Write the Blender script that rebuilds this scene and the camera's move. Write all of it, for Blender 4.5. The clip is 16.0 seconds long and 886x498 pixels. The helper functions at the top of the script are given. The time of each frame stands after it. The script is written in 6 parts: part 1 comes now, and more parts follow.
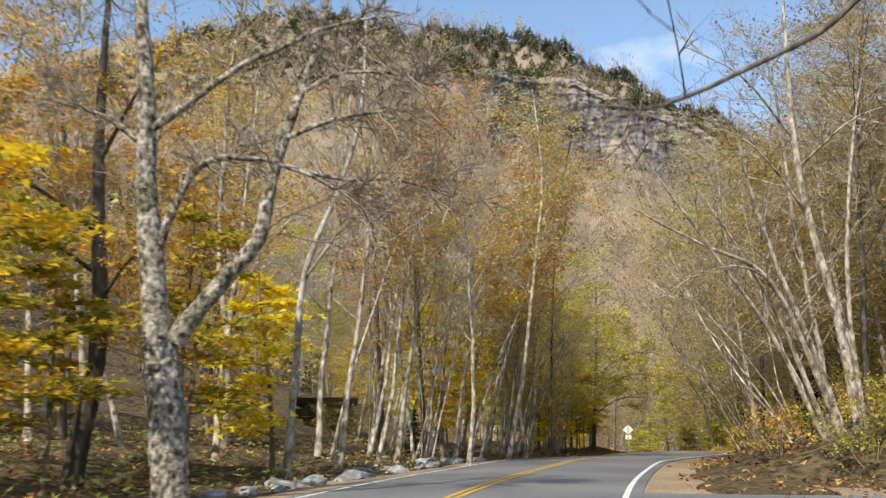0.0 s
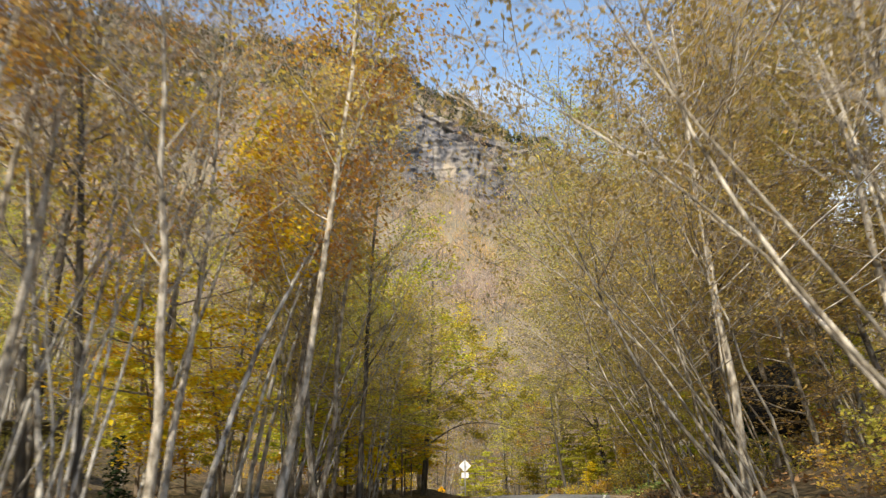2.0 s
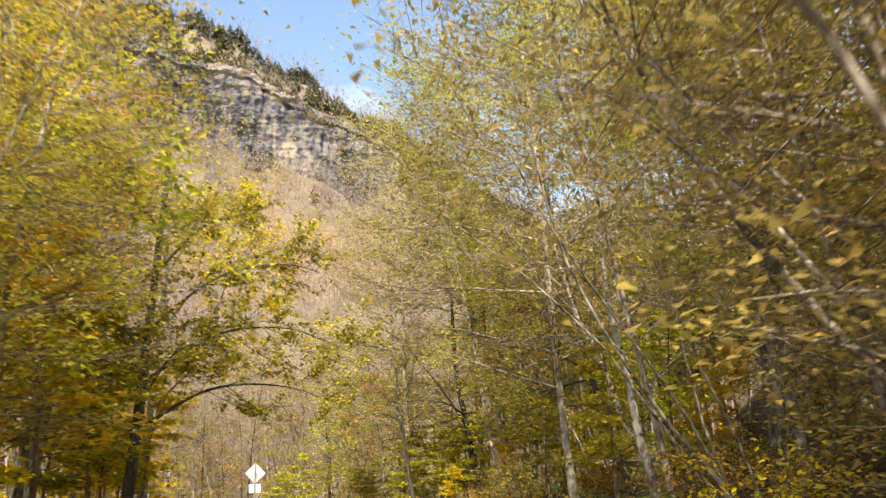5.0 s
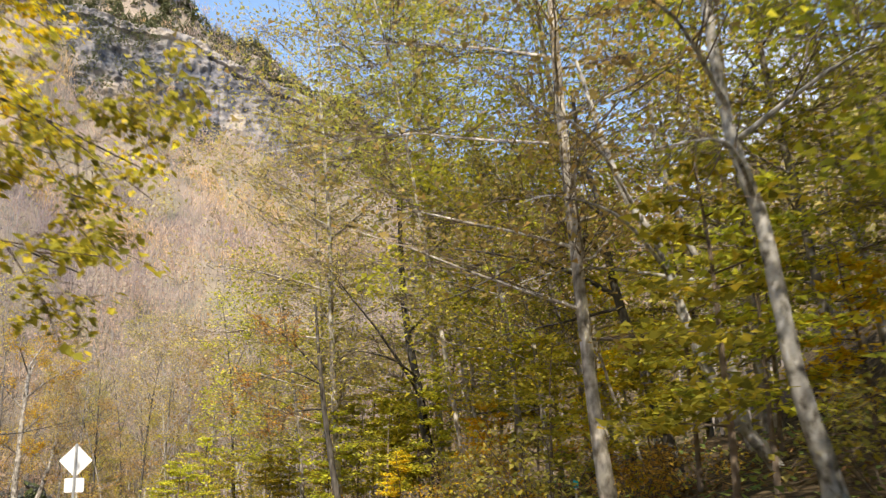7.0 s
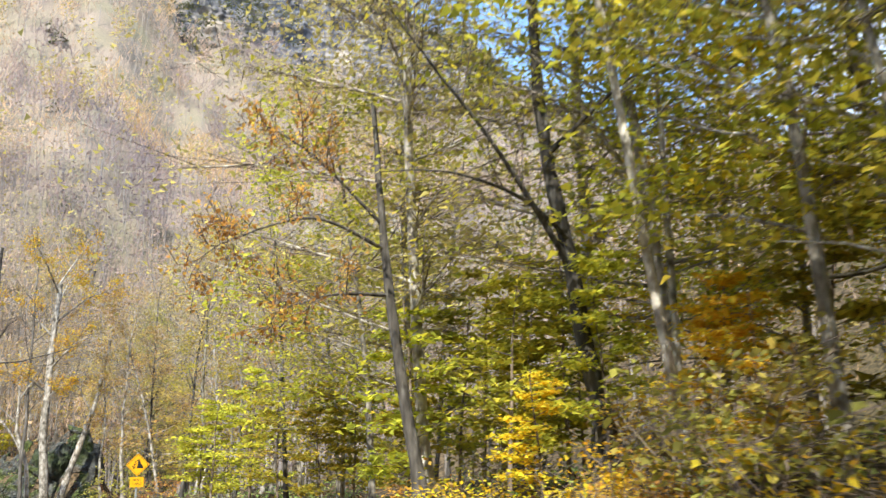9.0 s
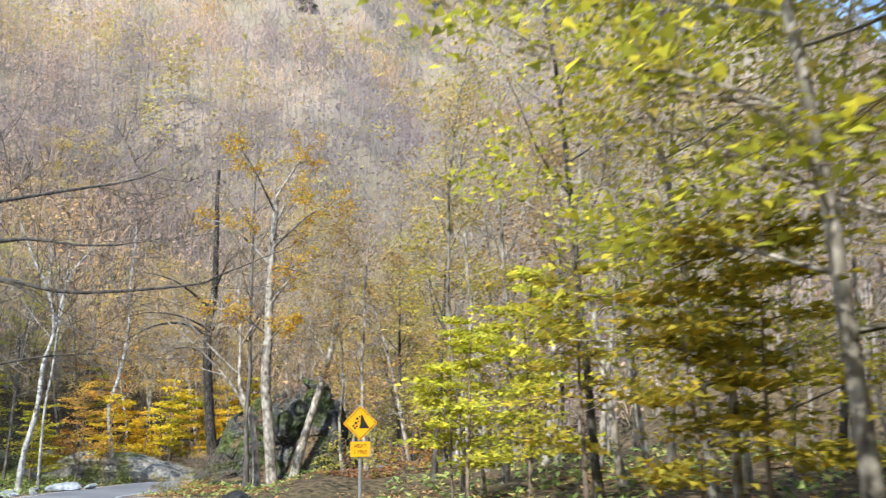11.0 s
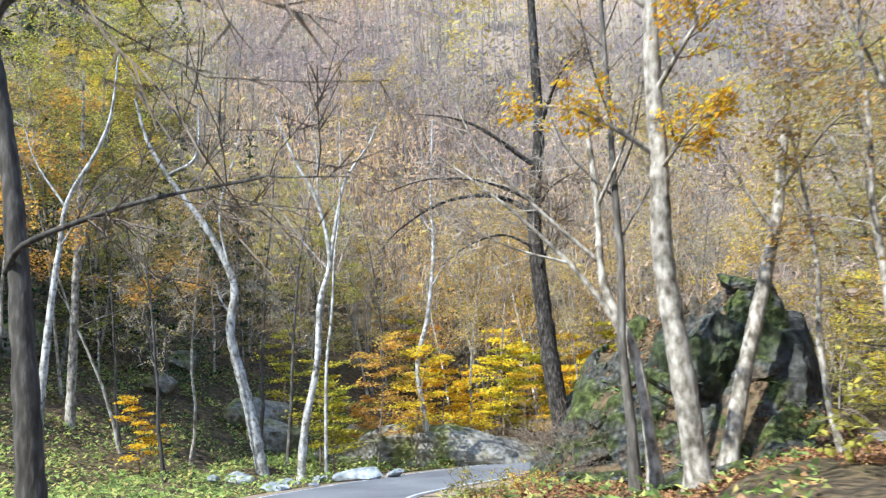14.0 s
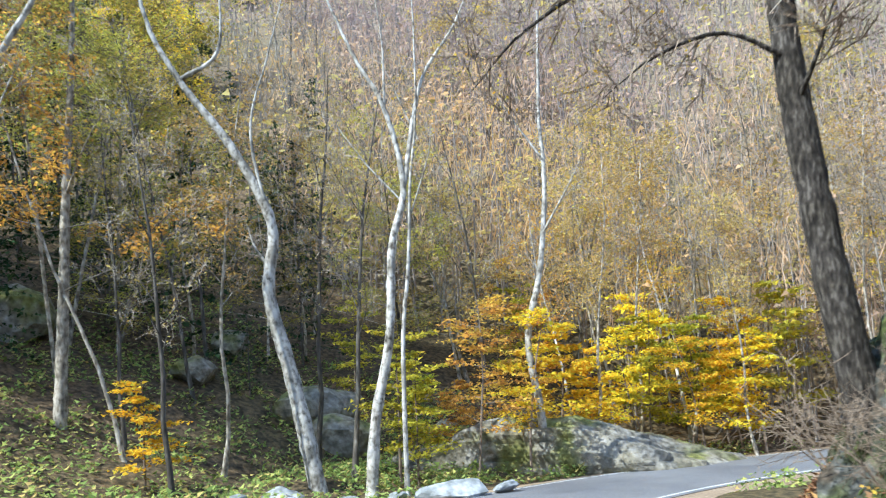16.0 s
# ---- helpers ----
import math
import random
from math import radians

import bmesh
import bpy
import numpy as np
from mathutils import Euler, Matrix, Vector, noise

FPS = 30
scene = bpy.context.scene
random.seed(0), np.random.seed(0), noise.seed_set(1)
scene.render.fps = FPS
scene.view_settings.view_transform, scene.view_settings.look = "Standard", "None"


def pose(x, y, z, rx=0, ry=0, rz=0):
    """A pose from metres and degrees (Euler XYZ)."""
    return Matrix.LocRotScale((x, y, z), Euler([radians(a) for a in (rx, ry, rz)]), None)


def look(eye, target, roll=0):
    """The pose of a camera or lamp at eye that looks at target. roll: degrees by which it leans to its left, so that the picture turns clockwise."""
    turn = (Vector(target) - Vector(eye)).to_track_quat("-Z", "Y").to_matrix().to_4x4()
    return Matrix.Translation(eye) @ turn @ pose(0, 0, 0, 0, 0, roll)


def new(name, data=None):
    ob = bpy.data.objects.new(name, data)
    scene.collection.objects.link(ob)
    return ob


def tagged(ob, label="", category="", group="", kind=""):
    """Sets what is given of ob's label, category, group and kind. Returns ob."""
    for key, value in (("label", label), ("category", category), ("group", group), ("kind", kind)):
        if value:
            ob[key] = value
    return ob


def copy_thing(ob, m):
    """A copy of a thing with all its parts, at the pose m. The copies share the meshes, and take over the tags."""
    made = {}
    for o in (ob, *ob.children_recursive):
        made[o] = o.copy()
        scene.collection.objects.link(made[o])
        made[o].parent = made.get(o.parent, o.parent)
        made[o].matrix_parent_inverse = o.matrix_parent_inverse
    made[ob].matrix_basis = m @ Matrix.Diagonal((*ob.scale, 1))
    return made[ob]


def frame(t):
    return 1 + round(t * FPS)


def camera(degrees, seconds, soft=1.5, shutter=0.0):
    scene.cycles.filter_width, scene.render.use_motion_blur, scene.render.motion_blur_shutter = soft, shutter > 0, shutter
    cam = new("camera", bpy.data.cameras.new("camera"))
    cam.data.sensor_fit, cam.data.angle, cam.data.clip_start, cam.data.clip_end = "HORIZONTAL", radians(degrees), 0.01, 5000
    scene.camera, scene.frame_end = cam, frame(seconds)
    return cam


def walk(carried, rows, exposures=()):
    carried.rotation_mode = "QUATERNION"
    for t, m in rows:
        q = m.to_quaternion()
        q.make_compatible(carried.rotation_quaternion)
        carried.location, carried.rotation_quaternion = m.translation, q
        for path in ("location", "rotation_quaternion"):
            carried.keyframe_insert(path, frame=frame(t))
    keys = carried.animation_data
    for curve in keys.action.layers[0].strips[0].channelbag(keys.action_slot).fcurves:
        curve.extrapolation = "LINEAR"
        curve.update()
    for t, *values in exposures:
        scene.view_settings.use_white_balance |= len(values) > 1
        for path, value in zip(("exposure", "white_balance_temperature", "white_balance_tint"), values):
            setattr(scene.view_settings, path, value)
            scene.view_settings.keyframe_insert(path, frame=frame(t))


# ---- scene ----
cam = camera(50.8, 16.0, soft=1.3, shutter=0.3)
PATH = [
    (0, 0, 0, 1.45, 102.01, -0, 0),
    (0.5, 0.31, 4.95, 1.54, 102.89, -0.14, -2.69),
    (1, 0.94, 10.62, 1.69, 103.54, -0.14, -6.06),
    (1.5, 1.84, 15.87, 1.88, 103.97, 0.29, -8.63),
    (2, 2.92, 21.04, 2.01, 104.01, 0.59, -10.5),
    (2.5, 4.14, 26.17, 2.14, 104.04, 0.42, -12.17),
    (3, 5.4, 30.93, 2.23, 104.17, 0.34, -13.72),
    (3.5, 7.02, 36.56, 2.37, 104.28, 0.19, -15.49),
    (4, 8.68, 41.74, 2.46, 104.29, 0.49, -16.95),
    (6.5, 16.7, 63.63, 2.35, 104.24, 1.22, -23.19),
    (7, 18.84, 68.39, 2.52, 103.85, 1.03, -22.82),
    (7.5, 20.58, 72.67, 2.63, 103.27, 1.02, -22),
    (8, 22.2, 77.11, 2.68, 102.58, 0.72, -20.84),
    (8.5, 23.85, 81.85, 2.63, 101.89, 0.37, -18.66),
    (9, 25.06, 86.43, 2.5, 101.08, 0.06, -15.85),
    (9.5, 26.06, 90.98, 2.44, 100.31, 0.02, -12.04),
    (10, 26.59, 95.29, 2.2, 99.77, 0.12, -7.99),
    (12.5, 24.14, 117.12, 1.06, 98.56, 1.57, 11.69),
    (13, 22.88, 121.45, 0.76, 98.47, 1.9, 14.9),
    (13.5, 21.35, 126.01, 0.41, 98.25, 2.36, 18.01),
    (14, 19.8, 129.89, 0.07, 98.14, 2.71, 20.79),
    (14.5, 18.26, 133.34, -0.11, 98.41, 2.71, 22.89),
    (15, 16.49, 136.91, -0.37, 98.41, 2.67, 24.67),
    (15.5, 14.79, 140.42, -0.54, 98.31, 3.14, 25.95),
    (16, 13.03, 143.78, -0.76, 98.37, 3.68, 26.35),
]
walk(cam, [(t, pose(*p)) for t, *p in PATH], exposures=[(0.0, 0.76, 7050, 7), (1.5, 0.8, 7400, 7), (2.2, 0.92, 7250, 6), (3.2, 1.08, 6950, 6), (4.0, 1.28, 7700, 8), (6.5, 1.13, 7400, 12), (7.2, 1.18, 6700, 9), (8.5, 1.45, 6050, 6), (9.1, 1.47, 6150, 5), (10.0, 1.4, 6100, 5), (12.5, 1.35, 5600, 5), (14.0, 1.55, 5600, 4), (16.0, 1.53, 5600, 1)])

# ---- world and light ----
SUN_ELEV, SUN_AZ = radians(47), radians(209)      # azimuth clockwise from +y: behind and to the left
world = bpy.data.worlds.new("world")
scene.world = world
world.use_nodes = True
wn, wl = world.node_tree.nodes, world.node_tree.links
wn.clear()
sky = wn.new("ShaderNodeTexSky")
sky.sky_type, sky.sun_disc = "NISHITA", False
sky.sun_elevation, sky.sun_rotation = SUN_ELEV, SUN_AZ
sky.air_density, sky.dust_density, sky.ozone_density = 1.0, 0.3, 3.0
coord = wn.new("ShaderNodeTexCoord")
cmap = wn.new("ShaderNodeMapping")
cmap.inputs["Scale"].default_value = (2.2, 2.2, 4.0)
cmap.inputs["Location"].default_value = (0.9, 0.4, 0.2)
cloud = wn.new("ShaderNodeTexNoise")
cloud.inputs["Scale"].default_value, cloud.inputs["Detail"].default_value = 1.6, 7
cramp = wn.new("ShaderNodeValToRGB")
cramp.color_ramp.elements[0].position, cramp.color_ramp.elements[1].position = 0.52, 0.73
cmix = wn.new("ShaderNodeMix")
cmix.data_type = "RGBA"
cmix.inputs["B"].default_value = (6.2, 6.3, 6.6, 1)
back = wn.new("ShaderNodeBackground")
back.inputs["Strength"].default_value = 0.15
wout = wn.new("ShaderNodeOutputWorld")
wl.new(coord.outputs["Generated"], cmap.inputs["Vector"])
wl.new(cmap.outputs["Vector"], cloud.inputs["Vector"])
wl.new(cloud.outputs["Fac"], cramp.inputs["Fac"])
wl.new(cramp.outputs["Color"], cmix.inputs["Factor"])
wl.new(sky.outputs["Color"], cmix.inputs["A"])
wl.new(cmix.outputs["Result"], back.inputs["Color"])
wl.new(back.outputs["Background"], wout.inputs["Surface"])
sun = new("sun", bpy.data.lights.new("sun", "SUN"))
sun.data.energy, sun.data.angle, sun.data.color = 3.3, radians(0.6), (1.0, 0.93, 0.82)
sun_dir = Vector((math.sin(SUN_AZ) * math.cos(SUN_ELEV), math.cos(SUN_AZ) * math.cos(SUN_ELEV), math.sin(SUN_ELEV)))
sun.matrix_world = look(sun_dir * 200, (0, 0, 0))


# ---- materials ----
def material(name):
    m = bpy.data.materials.new(name)
    m.use_nodes = True
    m.node_tree.nodes.clear()
    return m, m.node_tree.nodes, m.node_tree.links


def ramp_node(n, stops):
    r = n.new("ShaderNodeValToRGB")
    while len(r.color_ramp.elements) < len(stops):
        r.color_ramp.elements.new(0.5)
    for e, (p, c) in zip(r.color_ramp.elements, stops):
        e.position, e.color = p, (*c, 1)
    return r


def noise_node(n, l, scale, detail=5, source="Object", stretch=None):
    tc = n.new("ShaderNodeTexCoord")
    t = n.new("ShaderNodeTexNoise")
    t.inputs["Scale"].default_value, t.inputs["Detail"].default_value = scale, detail
    if stretch:
        mp = n.new("ShaderNodeMapping")
        mp.inputs["Scale"].default_value = stretch
        l.new(tc.outputs[source], mp.inputs["Vector"])
        l.new(mp.outputs["Vector"], t.inputs["Vector"])
    else:
        l.new(tc.outputs[source], t.inputs["Vector"])
    return t


def mixed(n, l, kind, fac, a, b):
    x = n.new("ShaderNodeMix")
    x.data_type, x.blend_type = "RGBA", kind
    for sock, v in (("Factor", fac), ("A", a), ("B", b)):
        if isinstance(v, (int, float)):
            x.inputs[sock].default_value = v
        elif isinstance(v, tuple):
            x.inputs[sock].default_value = (*v, 1)
        else:
            l.new(v, x.inputs[sock])
    return x.outputs["Result"]


def surface(name, fine, coarse, scale_fine, scale_coarse, rough=0.9, bump=0.4, stretch=None, metal=0.0, spread=0.0, bump_dist=0.05):
    """Two scales of colour, grain relief and a little change from object to object."""
    m, n, l = material(name)
    nf = noise_node(n, l, scale_fine, 8, stretch=stretch)
    nc = noise_node(n, l, scale_coarse, 4)
    rf, rc = ramp_node(n, fine), ramp_node(n, coarse)
    l.new(nf.outputs["Fac"], rf.inputs["Fac"])
    l.new(nc.outputs["Fac"], rc.inputs["Fac"])
    col = mixed(n, l, "MULTIPLY", 1.0, rf.outputs["Color"], rc.outputs["Color"])
    if spread:
        info = n.new("ShaderNodeObjectInfo")
        hsv = n.new("ShaderNodeHueSaturation")
        mr = n.new("ShaderNodeMapRange")
        mr.inputs["To Min"].default_value, mr.inputs["To Max"].default_value = 1 - spread, 1 + spread
        l.new(info.outputs["Random"], mr.inputs["Value"])
        l.new(mr.outputs["Result"], hsv.inputs["Value"])
        l.new(col, hsv.inputs["Color"])
        col = hsv.outputs["Color"]
    p = n.new("ShaderNodeBsdfPrincipled")
    p.inputs["Roughness"].default_value, p.inputs["Metallic"].default_value = rough, metal
    p.inputs["Specular IOR Level"].default_value = 0.25
    l.new(col, p.inputs["Base Color"])
    b = n.new("ShaderNodeBump")
    b.inputs["Strength"].default_value, b.inputs["Distance"].default_value = bump, bump_dist
    l.new(nf.outputs["Fac"], b.inputs["Height"])
    l.new(b.outputs["Normal"], p.inputs["Normal"])
    o = n.new("ShaderNodeOutputMaterial")
    l.new(p.outputs["BSDF"], o.inputs["Surface"])
    return m


def leaf_material(name, stops, glow=0.52, low=1.05, high=1.42, patchy=False):
    """Every leaf takes its own colour; light passes through it."""
    m, n, l = material(name)
    g, info = n.new("ShaderNodeNewGeometry"), n.new("ShaderNodeObjectInfo")
    r = ramp_node(n, stops)
    l.new(g.outputs["Random Per Island"], r.inputs["Fac"])
    hsv, mr, mh = n.new("ShaderNodeHueSaturation"), n.new("ShaderNodeMapRange"), n.new("ShaderNodeMapRange")
    mr.inputs["To Min"].default_value, mr.inputs["To Max"].default_value = low, high
    mh.inputs["To Min"].default_value, mh.inputs["To Max"].default_value = 0.48, 0.52
    l.new(info.outputs["Random"], mr.inputs["Value"])
    l.new(info.outputs["Random"], mh.inputs["Value"])
    l.new(mr.outputs["Result"], hsv.inputs["Value"])
    l.new(mh.outputs["Result"], hsv.inputs["Hue"])
    l.new(r.outputs["Color"], hsv.inputs["Color"])
    d, t = n.new("ShaderNodeBsdfDiffuse"), n.new("ShaderNodeBsdfTranslucent")
    col = hsv.outputs["Color"]
    if patchy:                    # stands of unlike trees
        stand = ramp_node(n, [(0.35, (0.6, 0.57, 0.66)), (0.43, (0.88, 0.83, 0.89)), (0.49, (1.12, 1.0, 0.92)), (0.56, (1.42, 1.25, 1.02)), (0.65, (1.45, 1.15, 0.55))])
        l.new(noise_node(n, l, 0.03, 6).outputs["Fac"], stand.inputs["Fac"])
        col = mixed(n, l, "MULTIPLY", 1.0, col, stand.outputs["Color"])
    l.new(col, d.inputs["Color"])
    l.new(col, t.inputs["Color"])
    mx, o = n.new("ShaderNodeMixShader"), n.new("ShaderNodeOutputMaterial")
    mx.inputs["Fac"].default_value = glow
    l.new(d.outputs["BSDF"], mx.inputs[1])
    l.new(t.outputs["BSDF"], mx.inputs[2])
    l.new(mx.outputs["Shader"], o.inputs["Surface"])
    return m


BARK_GREY = surface("bark_grey", [(0.3, (0.14, 0.12, 0.095)), (0.45, (0.33, 0.295, 0.25)), (0.62, (0.56, 0.52, 0.46))],
                    [(0.36, (0.42, 0.4, 0.36)), (0.5, (0.9, 0.88, 0.84)), (0.66, (1.1, 1.08, 1.05))], 7, 2.2, bump=0.8, stretch=(1, 1, 0.5), spread=0.3)
BARK_DARK = surface("bark_dark", [(0.3, (0.05, 0.043, 0.037)), (0.55, (0.125, 0.11, 0.096)), (0.72, (0.25, 0.232, 0.21))],
                    [(0.3, (0.7, 0.7, 0.65)), (0.7, (1, 1, 1))], 8, 0.7, bump=0.8, stretch=(1, 1, 0.25), spread=0.3)
BARK_OLD = surface("bark_old", [(0.34, (0.05, 0.045, 0.04)), (0.46, (0.2, 0.185, 0.165)), (0.56, (0.4, 0.38, 0.345)), (0.7, (0.56, 0.54, 0.5))],
                   [(0.38, (0.5, 0.5, 0.4)), (0.5, (0.95, 0.93, 0.88)), (0.64, (1.1, 1.08, 1.04))], 9, 2.6, bump=1.0, stretch=(1, 1, 0.75), bump_dist=0.1)
BARK_BLACK = surface("bark_black", [(0.34, (0.012, 0.01, 0.009)), (0.52, (0.05, 0.043, 0.037)), (0.68, (0.15, 0.135, 0.12))],
                     [(0.35, (0.6, 0.58, 0.52)), (0.6, (1, 1, 1))], 16, 1.5, bump=1.0, stretch=(1, 1, 0.3), spread=0.3)
BARK_PALE = surface("bark_pale", [(0.3, (0.09, 0.08, 0.07)), (0.41, (0.3, 0.285, 0.26)), (0.5, (0.47, 0.455, 0.43)), (0.72, (0.62, 0.61, 0.59))],
                    [(0.38, (0.5, 0.48, 0.44)), (0.5, (0.9, 0.88, 0.85)), (0.66, (1.05, 1.04, 1.02))], 6, 1.6, bump=0.7, stretch=(1, 1, 0.7), spread=0.15)
TWIG = surface("twig", [(0.3, (0.13, 0.1, 0.075)), (0.7, (0.32, 0.26, 0.2))], [(0.3, (0.75, 0.7, 0.68)), (0.7, (1, 1, 1))],
               6, 0.5, bump=0.1, spread=0.3)
TWIG_PALE = surface("twig_pale", [(0.3, (0.26, 0.22, 0.18)), (0.7, (0.52, 0.46, 0.38))], [(0.3, (0.75, 0.72, 0.7)), (0.7, (1, 1, 1))],
                    6, 0.5, bump=0.1, spread=0.2)
LEAF_ORANGE = leaf_material("leaf_orange", [(0.0, (0.34, 0.19, 0.06)), (0.35, (0.52, 0.29, 0.065)), (0.65, (0.62, 0.38, 0.07)), (1.0, (0.66, 0.47, 0.08))])
LEAF_YELLOW = leaf_material("leaf_yellow", [(0.0, (0.52, 0.3, 0.02)), (0.4, (0.7, 0.49, 0.03)), (0.8, (0.72, 0.6, 0.05)), (1.0, (0.42, 0.44, 0.05))])
LEAF_LIME = leaf_material("leaf_lime", [(0.0, (0.19, 0.19, 0.035)), (0.35, (0.35, 0.335, 0.045)), (0.7, (0.52, 0.47, 0.055)), (1.0, (0.64, 0.5, 0.055))])
LEAF_BROWN = leaf_material("leaf_brown", [(0.0, (0.26, 0.18, 0.075)), (0.4, (0.41, 0.29, 0.1)), (0.7, (0.5, 0.39, 0.115)), (1.0, (0.56, 0.35, 0.09))])
LEAF_OLIVE = leaf_material("leaf_olive", [(0.0, (0.2, 0.2, 0.05)), (0.4, (0.35, 0.33, 0.07)), (0.75, (0.46, 0.41, 0.085)), (1.0, (0.54, 0.42, 0.085))])
NEEDLE = leaf_material("needle", [(0.0, (0.015, 0.03, 0.015)), (0.5, (0.03, 0.055, 0.025)), (1.0, (0.05, 0.08, 0.035))], 0.15)
FERN = leaf_material("fern", [(0.0, (0.11, 0.15, 0.045)), (0.5, (0.25, 0.32, 0.09)), (0.8, (0.42, 0.44, 0.13)), (1.0, (0.46, 0.32, 0.13))], 0.45)
LITTER = leaf_material("litter", [(0.0, (0.1, 0.06, 0.035)), (0.4, (0.24, 0.14, 0.07)), (0.8, (0.36, 0.22, 0.1)), (1.0, (0.45, 0.3, 0.09))], 0.15)
# far foliage lightened and greyed in its colour, in place of haze
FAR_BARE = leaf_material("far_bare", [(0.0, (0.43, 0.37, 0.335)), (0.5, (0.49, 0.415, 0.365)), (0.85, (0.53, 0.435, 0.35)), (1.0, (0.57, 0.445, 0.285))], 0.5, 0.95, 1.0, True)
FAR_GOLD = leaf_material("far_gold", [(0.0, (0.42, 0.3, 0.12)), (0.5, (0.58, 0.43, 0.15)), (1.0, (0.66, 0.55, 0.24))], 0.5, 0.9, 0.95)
FAR_NEEDLE = leaf_material("far_needle", [(0.0, (0.04, 0.06, 0.035)), (0.5, (0.075, 0.1, 0.055)), (1.0, (0.13, 0.14, 0.07))], 0.3, 0.85, 0.95)
FAR_GREEN = leaf_material("far_green", [(0.0, (0.09, 0.1, 0.05)), (0.5, (0.145, 0.15, 0.075)), (1.0, (0.22, 0.2, 0.1))], 0.4, 0.95, 1.0)
LEAF_DUN = leaf_material("leaf_dun", [(0.0, (0.28, 0.22, 0.08)), (0.5, (0.42, 0.33, 0.105)), (0.85, (0.5, 0.4, 0.12)), (1.0, (0.56, 0.38, 0.11))])
LEAF_MOSS = leaf_material("leaf_moss", [(0.0, (0.26, 0.255, 0.06)), (0.5, (0.39, 0.365, 0.08)), (0.85, (0.5, 0.44, 0.09)), (1.0, (0.56, 0.43, 0.09))])
LEAF_HONEY = leaf_material("leaf_honey", [(0.0, (0.42, 0.31, 0.07)), (0.45, (0.54, 0.42, 0.085)), (0.8, (0.6, 0.5, 0.09)), (1.0, (0.64, 0.44, 0.08))])
# bark lightened the same way, haze put into the colour
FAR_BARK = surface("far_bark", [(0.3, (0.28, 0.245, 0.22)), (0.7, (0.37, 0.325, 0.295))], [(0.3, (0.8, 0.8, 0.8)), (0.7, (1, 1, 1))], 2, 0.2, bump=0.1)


def floor_material():
    """Litter darkened in the valley for the wood's shade, litter and scrub paled on the mountain slopes for haze."""
    m, n, l = material("forest_floor")
    nf, nc = noise_node(n, l, 3.6, 10), noise_node(n, l, 0.07, 4)
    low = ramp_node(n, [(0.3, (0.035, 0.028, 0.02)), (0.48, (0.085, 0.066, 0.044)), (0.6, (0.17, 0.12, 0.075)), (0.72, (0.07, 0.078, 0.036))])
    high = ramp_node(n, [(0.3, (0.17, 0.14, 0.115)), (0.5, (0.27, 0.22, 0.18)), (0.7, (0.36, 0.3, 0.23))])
    tone = ramp_node(n, [(0.35, (0.8, 0.85, 0.7)), (0.6, (1, 0.97, 0.93))])
    l.new(nf.outputs["Fac"], low.inputs["Fac"])
    l.new(nf.outputs["Fac"], high.inputs["Fac"])
    l.new(nc.outputs["Fac"], tone.inputs["Fac"])
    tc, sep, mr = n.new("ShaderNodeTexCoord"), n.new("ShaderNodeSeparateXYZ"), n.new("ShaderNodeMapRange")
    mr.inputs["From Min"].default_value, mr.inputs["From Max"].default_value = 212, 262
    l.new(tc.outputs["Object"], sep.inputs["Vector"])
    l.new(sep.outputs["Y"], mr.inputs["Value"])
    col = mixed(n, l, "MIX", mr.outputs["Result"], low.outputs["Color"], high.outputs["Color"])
    col = mixed(n, l, "MULTIPLY", 1.0, col, tone.outputs["Color"])
    p, b, o = n.new("ShaderNodeBsdfPrincipled"), n.new("ShaderNodeBump"), n.new("ShaderNodeOutputMaterial")
    p.inputs["Roughness"].default_value, p.inputs["Specular IOR Level"].default_value = 0.95, 0.1
    b.inputs["Strength"].default_value, b.inputs["Distance"].default_value = 1.0, 0.15
    l.new(nf.outputs["Fac"], b.inputs["Height"])
    l.new(b.outputs["Normal"], p.inputs["Normal"])
    l.new(col, p.inputs["Base Color"])
    l.new(p.outputs["BSDF"], o.inputs["Surface"])
    return m


FOREST_FLOOR = floor_material()
# darkened in colour to carry the shade that lies over the crag
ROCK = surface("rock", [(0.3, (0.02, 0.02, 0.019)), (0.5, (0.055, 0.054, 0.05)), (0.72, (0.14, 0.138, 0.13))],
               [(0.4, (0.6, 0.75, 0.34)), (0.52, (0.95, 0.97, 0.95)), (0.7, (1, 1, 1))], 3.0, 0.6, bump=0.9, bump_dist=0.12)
ROCK_PALE = surface("rock_pale", [(0.3, (0.17, 0.18, 0.185)), (0.55, (0.33, 0.34, 0.35)), (0.75, (0.5, 0.51, 0.52))],
                    [(0.35, (0.7, 0.72, 0.7)), (0.6, (1, 1, 1))], 3, 0.8, bump=0.6, spread=0.15)
MOSS_SLAB = surface("moss_slab", [(0.3, (0.02, 0.02, 0.018)), (0.46, (0.05, 0.051, 0.045)), (0.6, (0.095, 0.096, 0.088)), (0.78, (0.22, 0.22, 0.21))],
                    [(0.42, (0.8, 0.95, 0.3)), (0.48, (0.9, 0.95, 0.6)), (0.52, (0.95, 0.95, 0.93)), (0.57, (0.92, 0.9, 0.86)), (0.61, (1.15, 0.9, 0.72))], 6.0, 0.9, bump=1.0, bump_dist=0.1, spread=0.2)
